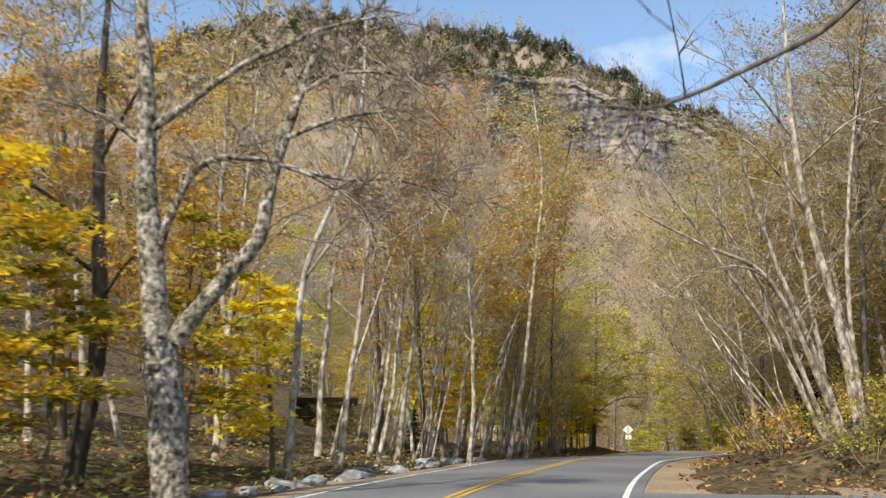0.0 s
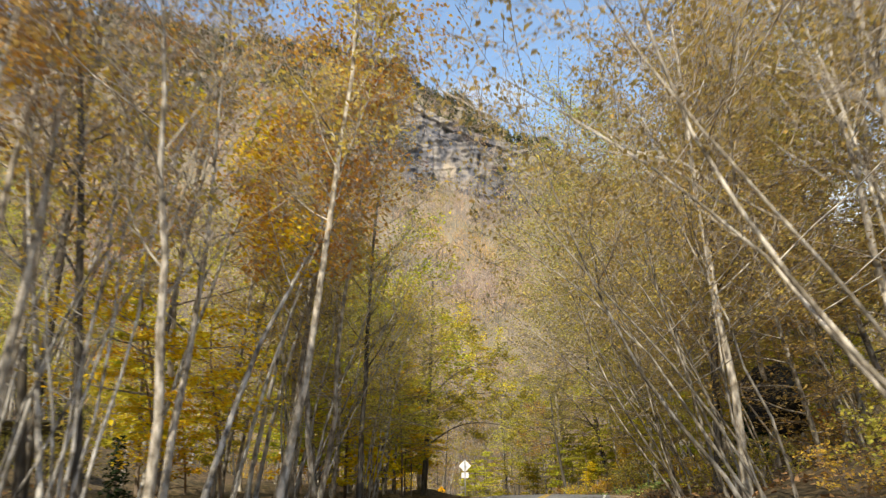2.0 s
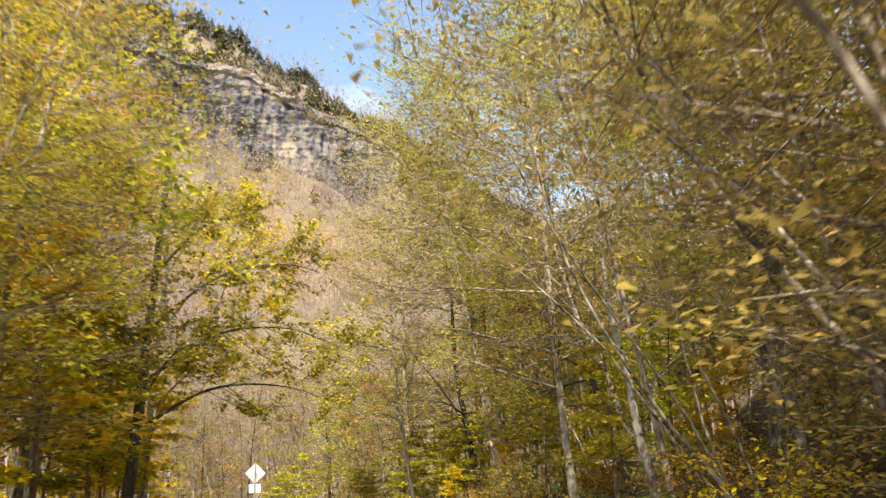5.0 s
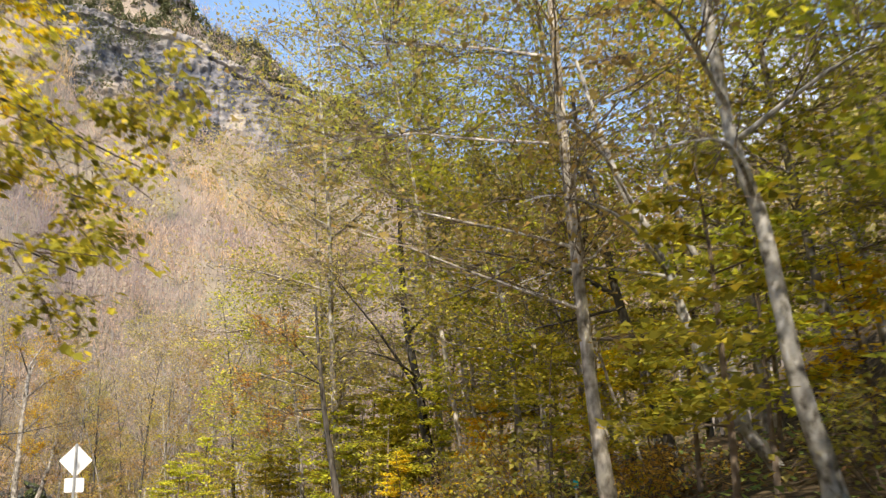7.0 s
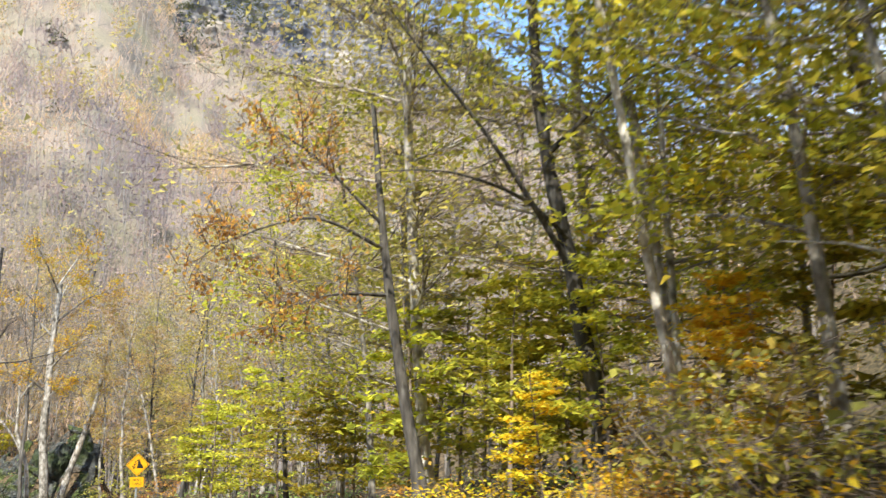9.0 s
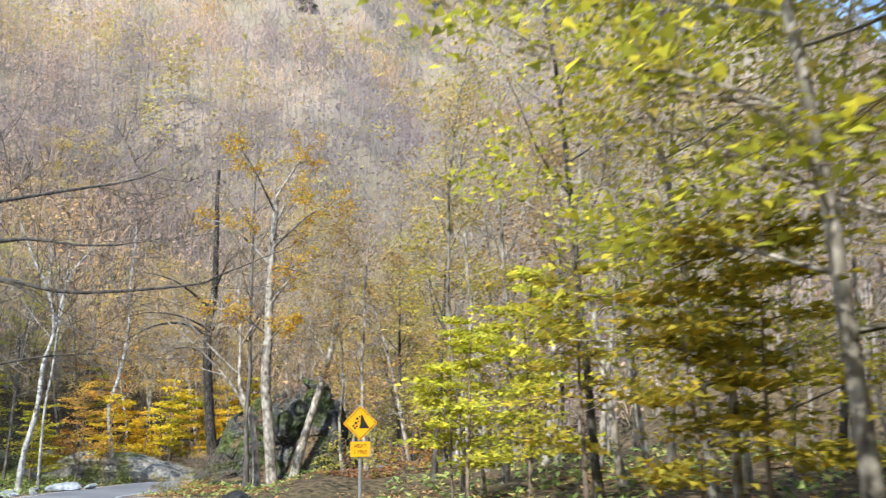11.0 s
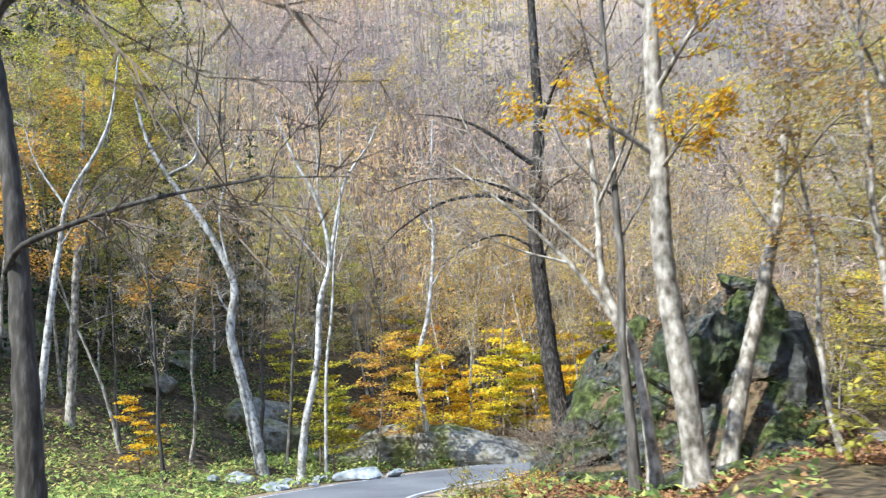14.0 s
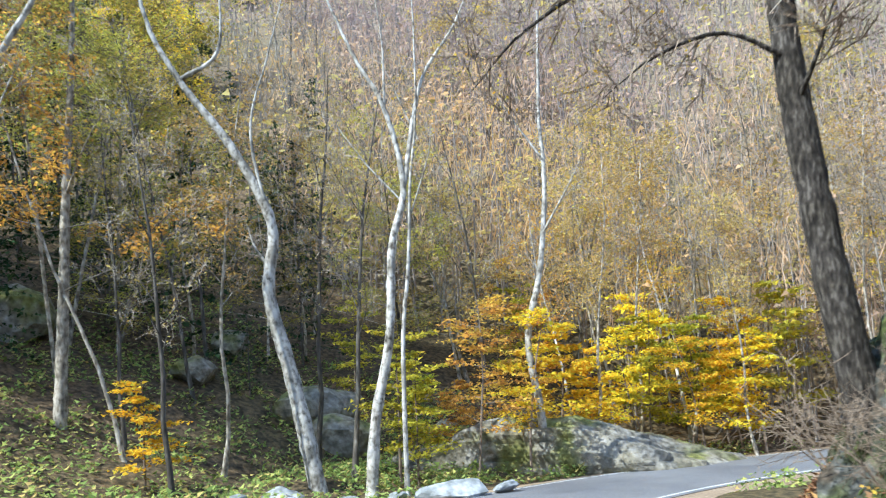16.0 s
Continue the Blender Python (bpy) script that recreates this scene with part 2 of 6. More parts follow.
MOSS_BOULDER = surface("moss_boulder", [(0.3, (0.09, 0.085, 0.07)), (0.48, (0.2, 0.185, 0.155)), (0.64, (0.3, 0.285, 0.25)), (0.76, (0.4, 0.39, 0.37))],
                       [(0.4, (0.75, 0.82, 0.32)), (0.5, (0.95, 0.92, 0.8)), (0.6, (1, 1, 1))], 3.0, 0.45, bump=1.0, bump_dist=0.12)
CLIFF = surface("cliff_rock", [(0.3, (0.06, 0.065, 0.08)), (0.43, (0.17, 0.165, 0.175)), (0.56, (0.31, 0.285, 0.265)), (0.66, (0.36, 0.32, 0.27)), (0.76, (0.16, 0.16, 0.11))],
                [(0.38, (0.5, 0.53, 0.6)), (0.48, (0.75, 0.74, 0.75)), (0.6, (1.0, 0.92, 0.82))], 0.32, 0.045, bump=1.0, stretch=(1, 1, 0.55), bump_dist=1.0)
ASPHALT = surface("asphalt", [(0.35, (0.11, 0.111, 0.118)), (0.55, (0.17, 0.172, 0.18)), (0.7, (0.24, 0.242, 0.25))],
                  [(0.35, (0.75, 0.76, 0.8)), (0.65, (1.15, 1.15, 1.15))], 30, 0.25, rough=0.58, bump=0.3, bump_dist=0.01)
PAINT_YELLOW = surface("paint_yellow", [(0.35, (0.45, 0.28, 0.04)), (0.6, (0.62, 0.4, 0.05))], [(0.3, (0.7, 0.7, 0.7)), (0.6, (1, 1, 1))], 14, 1.2, rough=0.6, bump=0.1)
PAINT_WHITE = surface("paint_white", [(0.35, (0.5, 0.5, 0.5)), (0.6, (0.74, 0.74, 0.73))], [(0.3, (0.75, 0.75, 0.75)), (0.6, (1, 1, 1))], 14, 1.2, rough=0.6, bump=0.1)
GRAVEL = surface("gravel", [(0.3, (0.16, 0.12, 0.085)), (0.55, (0.32, 0.24, 0.16)), (0.7, (0.44, 0.36, 0.27))],
                 [(0.35, (0.8, 0.78, 0.75)), (0.6, (1, 1, 1))], 12, 0.4, bump=0.6, bump_dist=0.03)
SIGN_YELLOW = surface("sign_yellow", [(0.3, (0.78, 0.37, 0.008)), (0.7, (0.85, 0.42, 0.012))], [(0.3, (0.93, 0.93, 0.93)), (0.7, (1, 1, 1))], 5, 1.5, rough=0.4, bump=0.03)
SIGN_BACK = surface("sign_back", [(0.3, (0.84, 0.85, 0.86)), (0.7, (0.9, 0.9, 0.91))], [(0.3, (0.95, 0.95, 0.95)), (0.7, (1, 1, 1))], 5, 1.5, rough=0.45, bump=0.03)
SIGN_BLACK = surface("sign_black", [(0.3, (0.015, 0.015, 0.015)), (0.7, (0.03, 0.03, 0.03))], [(0.3, (0.9, 0.9, 0.9)), (0.7, (1, 1, 1))], 5, 1.5, rough=0.5, bump=0.03)
STEEL = surface("galvanised_steel", [(0.3, (0.4, 0.41, 0.42)), (0.7, (0.58, 0.59, 0.6))], [(0.3, (0.8, 0.8, 0.8)), (0.7, (1, 1, 1))], 20, 3, rough=0.45, bump=0.05, metal=0.6)
MARKER_TEAL = surface("marker_teal", [(0.3, (0.02, 0.3, 0.3)), (0.7, (0.04, 0.42, 0.42))], [(0.3, (0.85, 0.85, 0.85)), (0.7, (1, 1, 1))], 8, 2, rough=0.5, bump=0.03)
OLD_WOOD = surface("old_wood", [(0.3, (0.06, 0.05, 0.04)), (0.7, (0.17, 0.15, 0.125))], [(0.3, (0.7, 0.7, 0.7)), (0.7, (1, 1, 1))], 6, 1, bump=0.6, stretch=(0.3, 1, 1))
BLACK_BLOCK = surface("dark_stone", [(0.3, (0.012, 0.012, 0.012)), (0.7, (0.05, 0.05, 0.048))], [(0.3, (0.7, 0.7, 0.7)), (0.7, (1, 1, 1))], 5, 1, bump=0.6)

# ---- plan: the road's line and the lie of the land ----
ROAD_EYE = 1.5
LEFT_OF_CAMERA = 2.3          # the yellow line runs this far to the left of the camera
LANE, HALF = 3.3, 3.7
keys = [(-4.5, -60.0, -2.0), (-1.2, -25.0, -0.8)] + [(x, y, z - ROAD_EYE) for t, x, y, z, *_ in PATH if t != 6.5]
keys += [(9.6, 151.0, -2.9), (6.4, 158.0, -3.6), (4.2, 165.0, -4.2), (3.9, 172.0, -4.6), (5.8, 180.0, -4.85), (10.5, 188.0, -5.0), (18.0, 195.0, -5.0), (30.0, 201.0, -4.8)]


def spline(points, step=1.0):
    """Catmull-Rom through the points, resampled evenly."""
    p = np.array(points, float)
    p = np.vstack([2 * p[0] - p[1], p, 2 * p[-1] - p[-2]])
    out = []
    for a, b, c, d in zip(p[:-3], p[1:-2], p[2:-1], p[3:]):
        for u in np.linspace(0, 1, 12, endpoint=False):
            out.append(0.5 * (2 * b + (c - a) * u + (2 * a - 5 * b + 4 * c - d) * u * u + (3 * b - a - 3 * c + d) * u**3))
    out = np.array(out + [p[-2]])
    s = np.r_[0, np.cumsum(np.linalg.norm(np.diff(out, axis=0), axis=1))]
    k = np.arange(0, s[-1], step)
    return np.stack([np.interp(k, s, out[:, i]) for i in range(out.shape[1])], 1)


line = spline(keys)
for _ in range(12):            # soften the small kinks
    line[1:-1] = 0.25 * line[:-2] + 0.5 * line[1:-1] + 0.25 * line[2:]
tang = np.gradient(line[:, :2], axis=0)
tang /= np.linalg.norm(tang, axis=1, keepdims=True)
right = np.stack([tang[:, 1], -tang[:, 0]], 1)
centre = line.copy()
centre[:, :2] -= right * LEFT_OF_CAMERA


def beside(x, y):
    """Distance to the right of the road's centre line (left is negative) and the road's height there."""
    x, y = np.atleast_1d(np.asarray(x, float)), np.atleast_1d(np.asarray(y, float))
    d, z = np.empty(len(x)), np.empty(len(x))
    for i in range(0, len(x), 4000):
        dx, dy = x[i:i + 4000, None] - centre[None, :, 0], y[i:i + 4000, None] - centre[None, :, 1]
        k = np.argmin(dx * dx + dy * dy, 1)
        r = np.arange(len(k))
        side = dx[r, k] * right[k, 0] + dy[r, k] * right[k, 1]
        d[i:i + 4000] = np.sqrt(dx[r, k]**2 + dy[r, k]**2) * np.sign(side)
        z[i:i + 4000] = centre[k, 2]
    return d, z


def waves(x, y, size, seed):
    """Cheap smooth unevenness, about -1 to 1."""
    rng = np.random.default_rng(seed)
    out = np.zeros_like(x)
    for k in range(6):
        a, f, ph = rng.uniform(0, 2 * np.pi), rng.uniform(0.6, 1.8) / size, rng.uniform(0, 6.28)
        out += np.sin((x * np.cos(a) + y * np.sin(a)) * 2 * np.pi * f + ph)
    return out / 3.5


def smooth(a, b, v):
    u = np.clip((v - a) / (b - a), 0, 1)
    return u * u * (3 - 2 * u)


RIDGE_X = [-400, -160, -60, 0, 40, 62, 83, 96, 115, 165, 260, 420]
RIDGE_Z = [150, 205, 216, 210, 204, 198, 189, 182, 170, 142, 105, 80]


def from_bank(x, y):
    """Distance from the crest of the rocky bank inside the last bend."""
    u = np.clip((x - 13.8) / 5.0, 0, 1)
    return np.hypot(x - 13.8 - 5.0 * u, y - 161.4 + 1.2 * u)


def height(x, y):
    x, y = np.atleast_1d(np.asarray(x, float)), np.atleast_1d(np.asarray(y, float))
    d, z = beside(x, y)
    shelf = smooth(29, 24.5, y) * smooth(-40, -20, y)          # a flat turnout beside the first stretch
    off_r, off_l = np.maximum(d - 5.0 - 5.6 * shelf, 0), np.maximum(-d - 5.2, 0)
    steep = np.interp(y, [0, 60, 100, 118], [0.28, 0.3, 0.24, 0.07])
    rise = np.interp(y, [55, 80, 150, 180], [0.5, 0.85, 0.85, 0.5])
    bank = steep * np.minimum(off_r, 14) + rise * np.maximum(off_r - 14 - 60 * (0.3 - steep), 0)
    bank = np.minimum(bank, 60 + 0.08 * off_r)
    left = 0.07 * np.minimum(off_l, 16) + 0.3 * np.clip(off_l - 16, 0, 20) + 0.62 * np.maximum(off_l - 36, 0)
    hill = 0.07 * np.minimum(off_l, 9) + 0.52 * np.clip(off_l - 9, 0, 40) + 0.62 * np.maximum(off_l - 49, 0)
    left = left + (hill - left) * smooth(148, 172, y)
    left = np.minimum(left, 170 + 0.05 * off_l)
    g = z + bank + left - 0.12 * smooth(3.4, 4.4, np.abs(d))
    rough_part = smooth(4.6, 9, np.abs(d)) * (1 - shelf * smooth(13, 10.5, d) * (d > 0))
    g = g + rough_part * (0.35 * waves(x, y, 9, 1) + 0.12 * waves(x, y, 2.7, 2))
    # a rocky bank on the inside of the last bend
    g = g + smooth(4.3, 0.2, from_bank(x, y)) * (np.interp(x, [12, 13.6, 16, 18.3, 19.4, 21], [2.0, 3.4, 4.8, 5.3, 4.8, 1.2]) + 0.4 * waves(x, y, 2.2, 31) + 0.4 * waves(x, y, 5, 32))
    # the mountain ahead, with a cliff band under its wooded top
    ridge = np.interp(x, RIDGE_X, RIDGE_Z) + 4 * waves(x, y, 60, 5)
    u = np.clip((y - 205) / 230, 0, 1)
    slope = np.interp(u, [0, 0.15, 0.5, 0.8, 0.835, 0.85, 1.0], [0, 0.05, 0.33, 0.64, 0.67, 0.8, 1.0])
    plain = np.interp(u, [0, 0.15, 0.5, 1.0], [0, 0.06, 0.42, 1.0])
    c = smooth(5, 25, x) * smooth(135, 105, x)
    m = ridge * (c * slope + (1 - c) * plain) * (1 - 0.3 * smooth(440, 700, y))
    m = m + smooth(0.05, 0.4, u) * (3.0 * waves(x, y, 38, 7) + 1.2 * waves(x, y, 14, 8))
    front = smooth(225, 320, y)
    return g * (1 - front) - 4 * front + m


def ground_at(x, y):
    return float(height(x, y)[0])


# ---- mesh helpers ----
def mesh_object(name, verts, faces, mat, parent=None, label="", smooth_faces=False):
    me = bpy.data.meshes.new(name)
    me.from_pydata(verts, [], faces)
    me.materials.append(mat)
    if smooth_faces:
        me.polygons.foreach_set("use_smooth", [True] * len(me.polygons))
    me.update()
    ob = new(name, me)
    if parent:
        ob.parent = parent
    if label:
        ob["label"] = label
    return ob


def part(name, bm, mat, parent=None, label=""):
    me = bpy.data.meshes.new(name)
    bm.to_mesh(me)
    bm.free()
    me.materials.append(mat)
    ob = new(name, me)
    if parent:
        ob.parent = parent
    if label:
        ob["label"] = label
    return ob


class Build:
    """Gathers vertices and faces of many pieces into one mesh."""

    def __init__(self):
        self.v, self.f, self.tri, self.n = [], [], [], 0

    def add(self, v, f):
        self.v.append(v)
        self.f.append(f + self.n)
        self.n += len(v)

    def tube(self, pts, rad, sides):
        pts, rad = np.asarray(pts, float), np.asarray(rad, float)
        t = np.gradient(pts, axis=0)
        t /= np.linalg.norm(t, axis=1, keepdims=True) + 1e-9
        ref = np.array([0.31, 0.95, 0.05]) if abs(t[0, 2]) > 0.6 else np.array([0.05, 0.1, 1.0])
        a = np.cross(t, ref)
        a /= np.linalg.norm(a, axis=1, keepdims=True) + 1e-9
        b = np.cross(t, a)
        ang = np.linspace(0, 2 * np.pi, sides, endpoint=False)
        v = pts[:, None] + rad[:, None, None] * (np.cos(ang)[None, :, None] * a[:, None] + np.sin(ang)[None, :, None] * b[:, None])
        k, i = np.meshgrid(np.arange(len(pts) - 1), np.arange(sides), indexing="ij")
        k, i = k.ravel(), i.ravel()
        j = (i + 1) % sides
        self.add(v.reshape(-1, 3), np.stack([k * sides + i, k * sides + j, (k + 1) * sides + j, (k + 1) * sides + i], 1))

    def leaves(self, at, rng, size, flat=0.6, droop=0.3):
        """Bent diamond leaves, mostly lying level."""
        at = np.asarray(at, float)
        n = len(at)
        az = rng.uniform(0, 2 * np.pi, n)
        tip = np.stack([np.cos(az), np.sin(az), rng.normal(-droop, 0.35, n)], 1)
        tip /= np.linalg.norm(tip, axis=1, keepdims=True)
        up = np.stack([rng.normal(0, 1 - flat, n), rng.normal(0, 1 - flat, n), np.ones(n)], 1)
        side = np.cross(tip, up)
        side /= np.linalg.norm(side, axis=1, keepdims=True) + 1e-9
        s = (size * rng.uniform(0.6, 1.35, n))[:, None]
        v = np.stack([at, at + s * (0.5 * tip + 0.36 * side), at + s * tip - s * np.array([0, 0, 0.15]), at + s * (0.5 * tip - 0.36 * side)], 1)
        self.add(v.reshape(-1, 3), np.arange(4 * n).reshape(n, 4))

    def slivers(self, at, rng, size, wide=0.5, rise=0.0):
        """Small three-cornered leaves, or thin upright twig slivers where wide is small."""
        at = np.asarray(at, float)
        n = len(at)
        az = rng.uniform(0, 2 * np.pi, n)
        tip = np.stack([np.cos(az), np.sin(az), rng.normal(rise, 0.4, n)], 1)
        tip /= np.linalg.norm(tip, axis=1, keepdims=True)
        side = np.cross(tip, np.stack([rng.normal(0, 0.5, n), rng.normal(0, 0.5, n), np.ones(n)], 1))
        side /= np.linalg.norm(side, axis=1, keepdims=True) + 1e-9
        s = (size * rng.uniform(0.6, 1.4, n))[:, None]
        v = np.stack([at - s * wide * side * 0.5, at + s * wide * side * 0.5 + s * 0.15 * tip, at + s * tip], 1)
        self.add3(v.reshape(-1, 3), np.arange(3 * n).reshape(n, 3))

    def hairs(self, pairs, rng, width):
        """Finest twigs: one thin tapered blade each."""
        if not pairs:
            return
        p = np.asarray(pairs, float)
        a, b = p[:, 0], p[:, 1]
        side = np.cross(b - a, rng.normal(0, 1, a.shape))
        side *= width / 2 / (np.linalg.norm(side, axis=1, keepdims=True) + 1e-9)
        self.add3(np.stack([a - side, a + side, b], 1).reshape(-1, 3), np.arange(3 * len(a)).reshape(-1, 3))

    def add3(self, v, f):
        self.v.append(v)
        self.tri += (f + self.n).tolist()
        self.n += len(v)

    def object(self, name, mat, parent=None, label="", smooth_faces=False):
        return mesh_object(name, np.concatenate(self.v).tolist(), (np.concatenate(self.f).tolist() if self.f else []) + self.tri, mat, parent, label, smooth_faces)


def holder(name):
    return new(name)


# ---- trees ----
def wander(rng, start, direction, length, n, bend=0.12, lift=0.0):
    """A growing line: each step turns a little, and lifts or sinks."""
    p, d = np.array(start, float), np.array(direction, float)
    d /= np.linalg.norm(d)
    out = [p.copy()]
    for _ in range(n - 1):
        d = d + rng.normal(0, bend, 3) + np.array([0, 0, lift / n])
        d /= np.linalg.norm(d)
        p = p + d * length / (n - 1)
        out.append(p.copy())
    return np.array(out)


def along(pts, u):
    k = u * (len(pts) - 1)
    i = min(int(k), len(pts) - 2)
    f = k - i
    return pts[i] * (1 - f) + pts[i + 1] * f, pts[i + 1] - pts[i]


def branching(rng, wood, fine, spots, limb, r, twigs=5, spread=0.9, sub_len=0.5, subs=5, lift=0.3, twig_len=0.7, hair=None, stout=1.0):
    """Side branches and twigs on one limb; spots gathers places for leaves."""
    length = np.linalg.norm(limb[-1] - limb[0])
    for b in range(subs):
        u = rng.uniform(0.25, 0.98)
        p, d = along(limb, u)
        d = d / (np.linalg.norm(d) + 1e-9)
        side = np.cross(d, rng.normal(0, 1, 3))
        side /= np.linalg.norm(side) + 1e-9
        sub = wander(rng, p, d * 0.75 + side * spread + np.array([0, 0, 0.1]), length * sub_len * rng.uniform(0.5, 1.1) * (1.15 - 0.6 * u), 5 if stout > 1.6 else 3, 0.24 if stout > 1.6 else 0.16, lift)
        rb = max(r * 0.45 * (1 - 0.6 * u), 0.007 * stout)
        fine.tube(sub, np.linspace(rb, 0.005 * stout, len(sub)), 3)
        for w in range(twigs):
            uu = rng.uniform(0.2, 1.0)
            q, e = along(sub, uu)
            e = e / (np.linalg.norm(e) + 1e-9)
            sd = np.cross(e, rng.normal(0, 1, 3))
            sd /= np.linalg.norm(sd) + 1e-9
            tw = wander(rng, q, e * 0.8 + sd * 0.8, twig_len * rng.uniform(0.5, 1.3), 3, 0.2, lift)
            if hair is None:
                fine.tube(tw[[0, 2]], [0.007 * stout, 0.003 * stout], 3)
            else:
                hair.append((tw[0], tw[2]))
            spots.append(tw)


def twiglets(rng, fine, spots, each, length, width, droop=0.0):
    """Short side twigs along the gathered twigs."""
    pairs = []
    for tw in spots:
        d = tw[-1] - tw[0]
        d = d / (np.linalg.norm(d) + 1e-9)
        for _ in range(each):
            p, _e = along(tw, rng.uniform(0.1, 1.0))
            g = d * 0.8 + rng.normal(0, 0.6, 3) - (0, 0, droop)
            pairs.append((p, p + g / np.linalg.norm(g) * length * rng.uniform(0.5, 1.3)))
    fine.hairs(pairs, rng, width)


def scatter_leaves(rng, crown, spots, per_twig, size, keep=1.0, flat=0.6, jitter=0.12):
    at = []
    for tw in spots:
        if rng.random() > keep:
            continue
        n = rng.poisson(per_twig)
        for _ in range(n):
            p, _d = along(tw, rng.random())
            at.append(p + rng.normal(0, jitter, 3) * (1, 1, 0.45))
    if at:
        if per_twig > 30:
            crown.slivers(at, rng, size, 0.75, -0.15)
        else:
            crown.leaves(at, rng, size, flat)


def make_tree(name, seed, tall, r0, limbs, first, limb_len, bark, twig_mat, leaf_mat, per_twig, leaf_size, label, keep=1.0, up=0.5, lean=0.0,
              bend=0.03, subs=5, twigs=4, stems=1, lift=0.3, flat=0.6, twig_len=0.7, side_twigs=4):
    """One tree: trunk with limbs, fine branches, and a crown of single leaves. Leans towards -x."""
    rng = np.random.default_rng(seed)
    ob = tagged(holder(name), label, "tree", "trees of the roadside wood")
    wood, fine, crown, spots, hair = Build(), Build(), Build(), [], []
    for s in range(stems):
        off = rng.normal(0, 0.35, 2) if stems > 1 else np.zeros(2)
        ln = lean * rng.uniform(0.5, 1.25) if stems > 1 else lean
        hh = tall * rng.uniform(0.75, 1.05) if stems > 1 else tall
        trunk = wander(rng, (off[0], off[1], -0.5), (-ln, rng.normal(0, 0.08), 1), hh, 10, bend, 0.15 * lean)
        rr = r0 * (rng.uniform(0.6, 1.0) if stems > 1 else 1)
        rad = rr * np.linspace(1, 0.18, 10)
        rad[0] *= 1.45
        wood.tube(trunk, rad, 7)
        for k in range(limbs):
            u = first + (0.98 - first) * (k + rng.random()) / limbs
            p, d = along(trunk, u)
            az = k * 2.4 + rng.normal(0, 0.4)
            prof = math.sin(math.pi * min(1, 0.25 + 0.75 * (1 - (u - first) / (1 - first))) * 0.62 + 0.1)
            ll = limb_len * prof * rng.uniform(0.7, 1.15)
            limb = wander(rng, p, (math.cos(az), math.sin(az), up * rng.uniform(0.5, 1.4)), ll, 6, 0.1, lift)
            r = rr * (1 - 0.8 * u) * 0.42
            wood.tube(limb[::2] if ll < 1.5 else limb, np.linspace(r, 0.012, 3 if ll < 1.5 else 6), 3)
            branching(rng, wood, fine, spots, limb, r, twigs, subs=subs, lift=lift, twig_len=twig_len, hair=hair)
    fine.hairs(hair, rng, 0.016)
    twiglets(rng, fine, spots, side_twigs, 0.6, 0.016)
    scatter_leaves(rng, crown, spots, per_twig, leaf_size, keep, flat, 0.16 if per_twig < 6 else 0.34)
    wood.object("trunk", bark, ob, smooth_faces=True)
    tagged(fine.object("branching", twig_mat, ob), kind="stuff")
    if crown.n:
        tagged(crown.object("crown", leaf_mat, ob), kind="stuff")
    return ob


def shrub(name, seed, tall, wide, leaf_mat, leaf_size, per_twig, label, stems=9):
    """A low bush: thin arching stems with twigs and leaves."""
    rng = np.random.default_rng(seed)
    ob = tagged(holder(name), label, "shrub", "roadside bushes")
    fine, crown, spots = Build(), Build(), []
    for s in range(stems):
        az = rng.uniform(0, 6.28)
        st = wander(rng, (0.15 * math.cos(az), 0.15 * math.sin(az), -0.15), (wide / tall * math.cos(az), wide / tall * math.sin(az), 1), tall * rng.uniform(0.6, 1.1), 6, 0.12, -0.2)
        fine.tube(st, np.linspace(0.016, 0.006, 6), 3)
        branching(rng, fine, fine, spots, st, 0.016, 4, subs=5, lift=-0.1, twig_len=0.4)
    tagged(fine.object("stem", TWIG, ob), kind="stuff")
    if leaf_mat:
        scatter_leaves(rng, crown, spots, per_twig, leaf_size, 0.9, 0.6)
        tagged(crown.object("foliage", leaf_mat, ob), kind="stuff")
    return ob


def sapling(name, seed, tall, leaf_mat, label, layers=7, leaf=0.1, twig_mat=TWIG):
    """A slim young tree with leaves in level layers."""
    rng = np.random.default_rng(seed)
    ob = tagged(holder(name), label, "sapling", "young trees")
    wood, fine, crown = Build(), Build(), Build()
    tr = wander(rng, (0, 0, -0.3), (0.05, 0, 1), tall, 8, 0.05)
    wood.tube(tr, np.linspace(0.045, 0.01, 8), 6)
    for k in range(layers * 2):
        u = 0.25 + 0.72 * (k + rng.random()) / (layers * 2)
        p, _ = along(tr, u)
        az = rng.uniform(0, 6.28)
        ll = tall * 0.3 * (1.15 - 0.6 * u) * rng.uniform(0.7, 1.2)
        br = wander(rng, p, (math.cos(az), math.sin(az), 0.25), ll, 5, 0.08, -0.2)
        fine.tube(br, np.linspace(0.014, 0.004, 5), 3)
        at = []
        for _ in range(100):
            q, d = along(br, rng.uniform(0.25, 1.0))
            at.append(q + rng.normal(0, 1, 3) * np.array([0.3, 0.3, 0.06]) * ll * 0.7)
        crown.slivers(at, rng, leaf * 1.2, 0.75, -0.1)
    wood.object("trunk", twig_mat, ob)
    tagged(fine.object("branching", twig_mat, ob), kind="stuff")
    tagged(crown.object("crown", leaf_mat, ob), kind="stuff")
    return ob


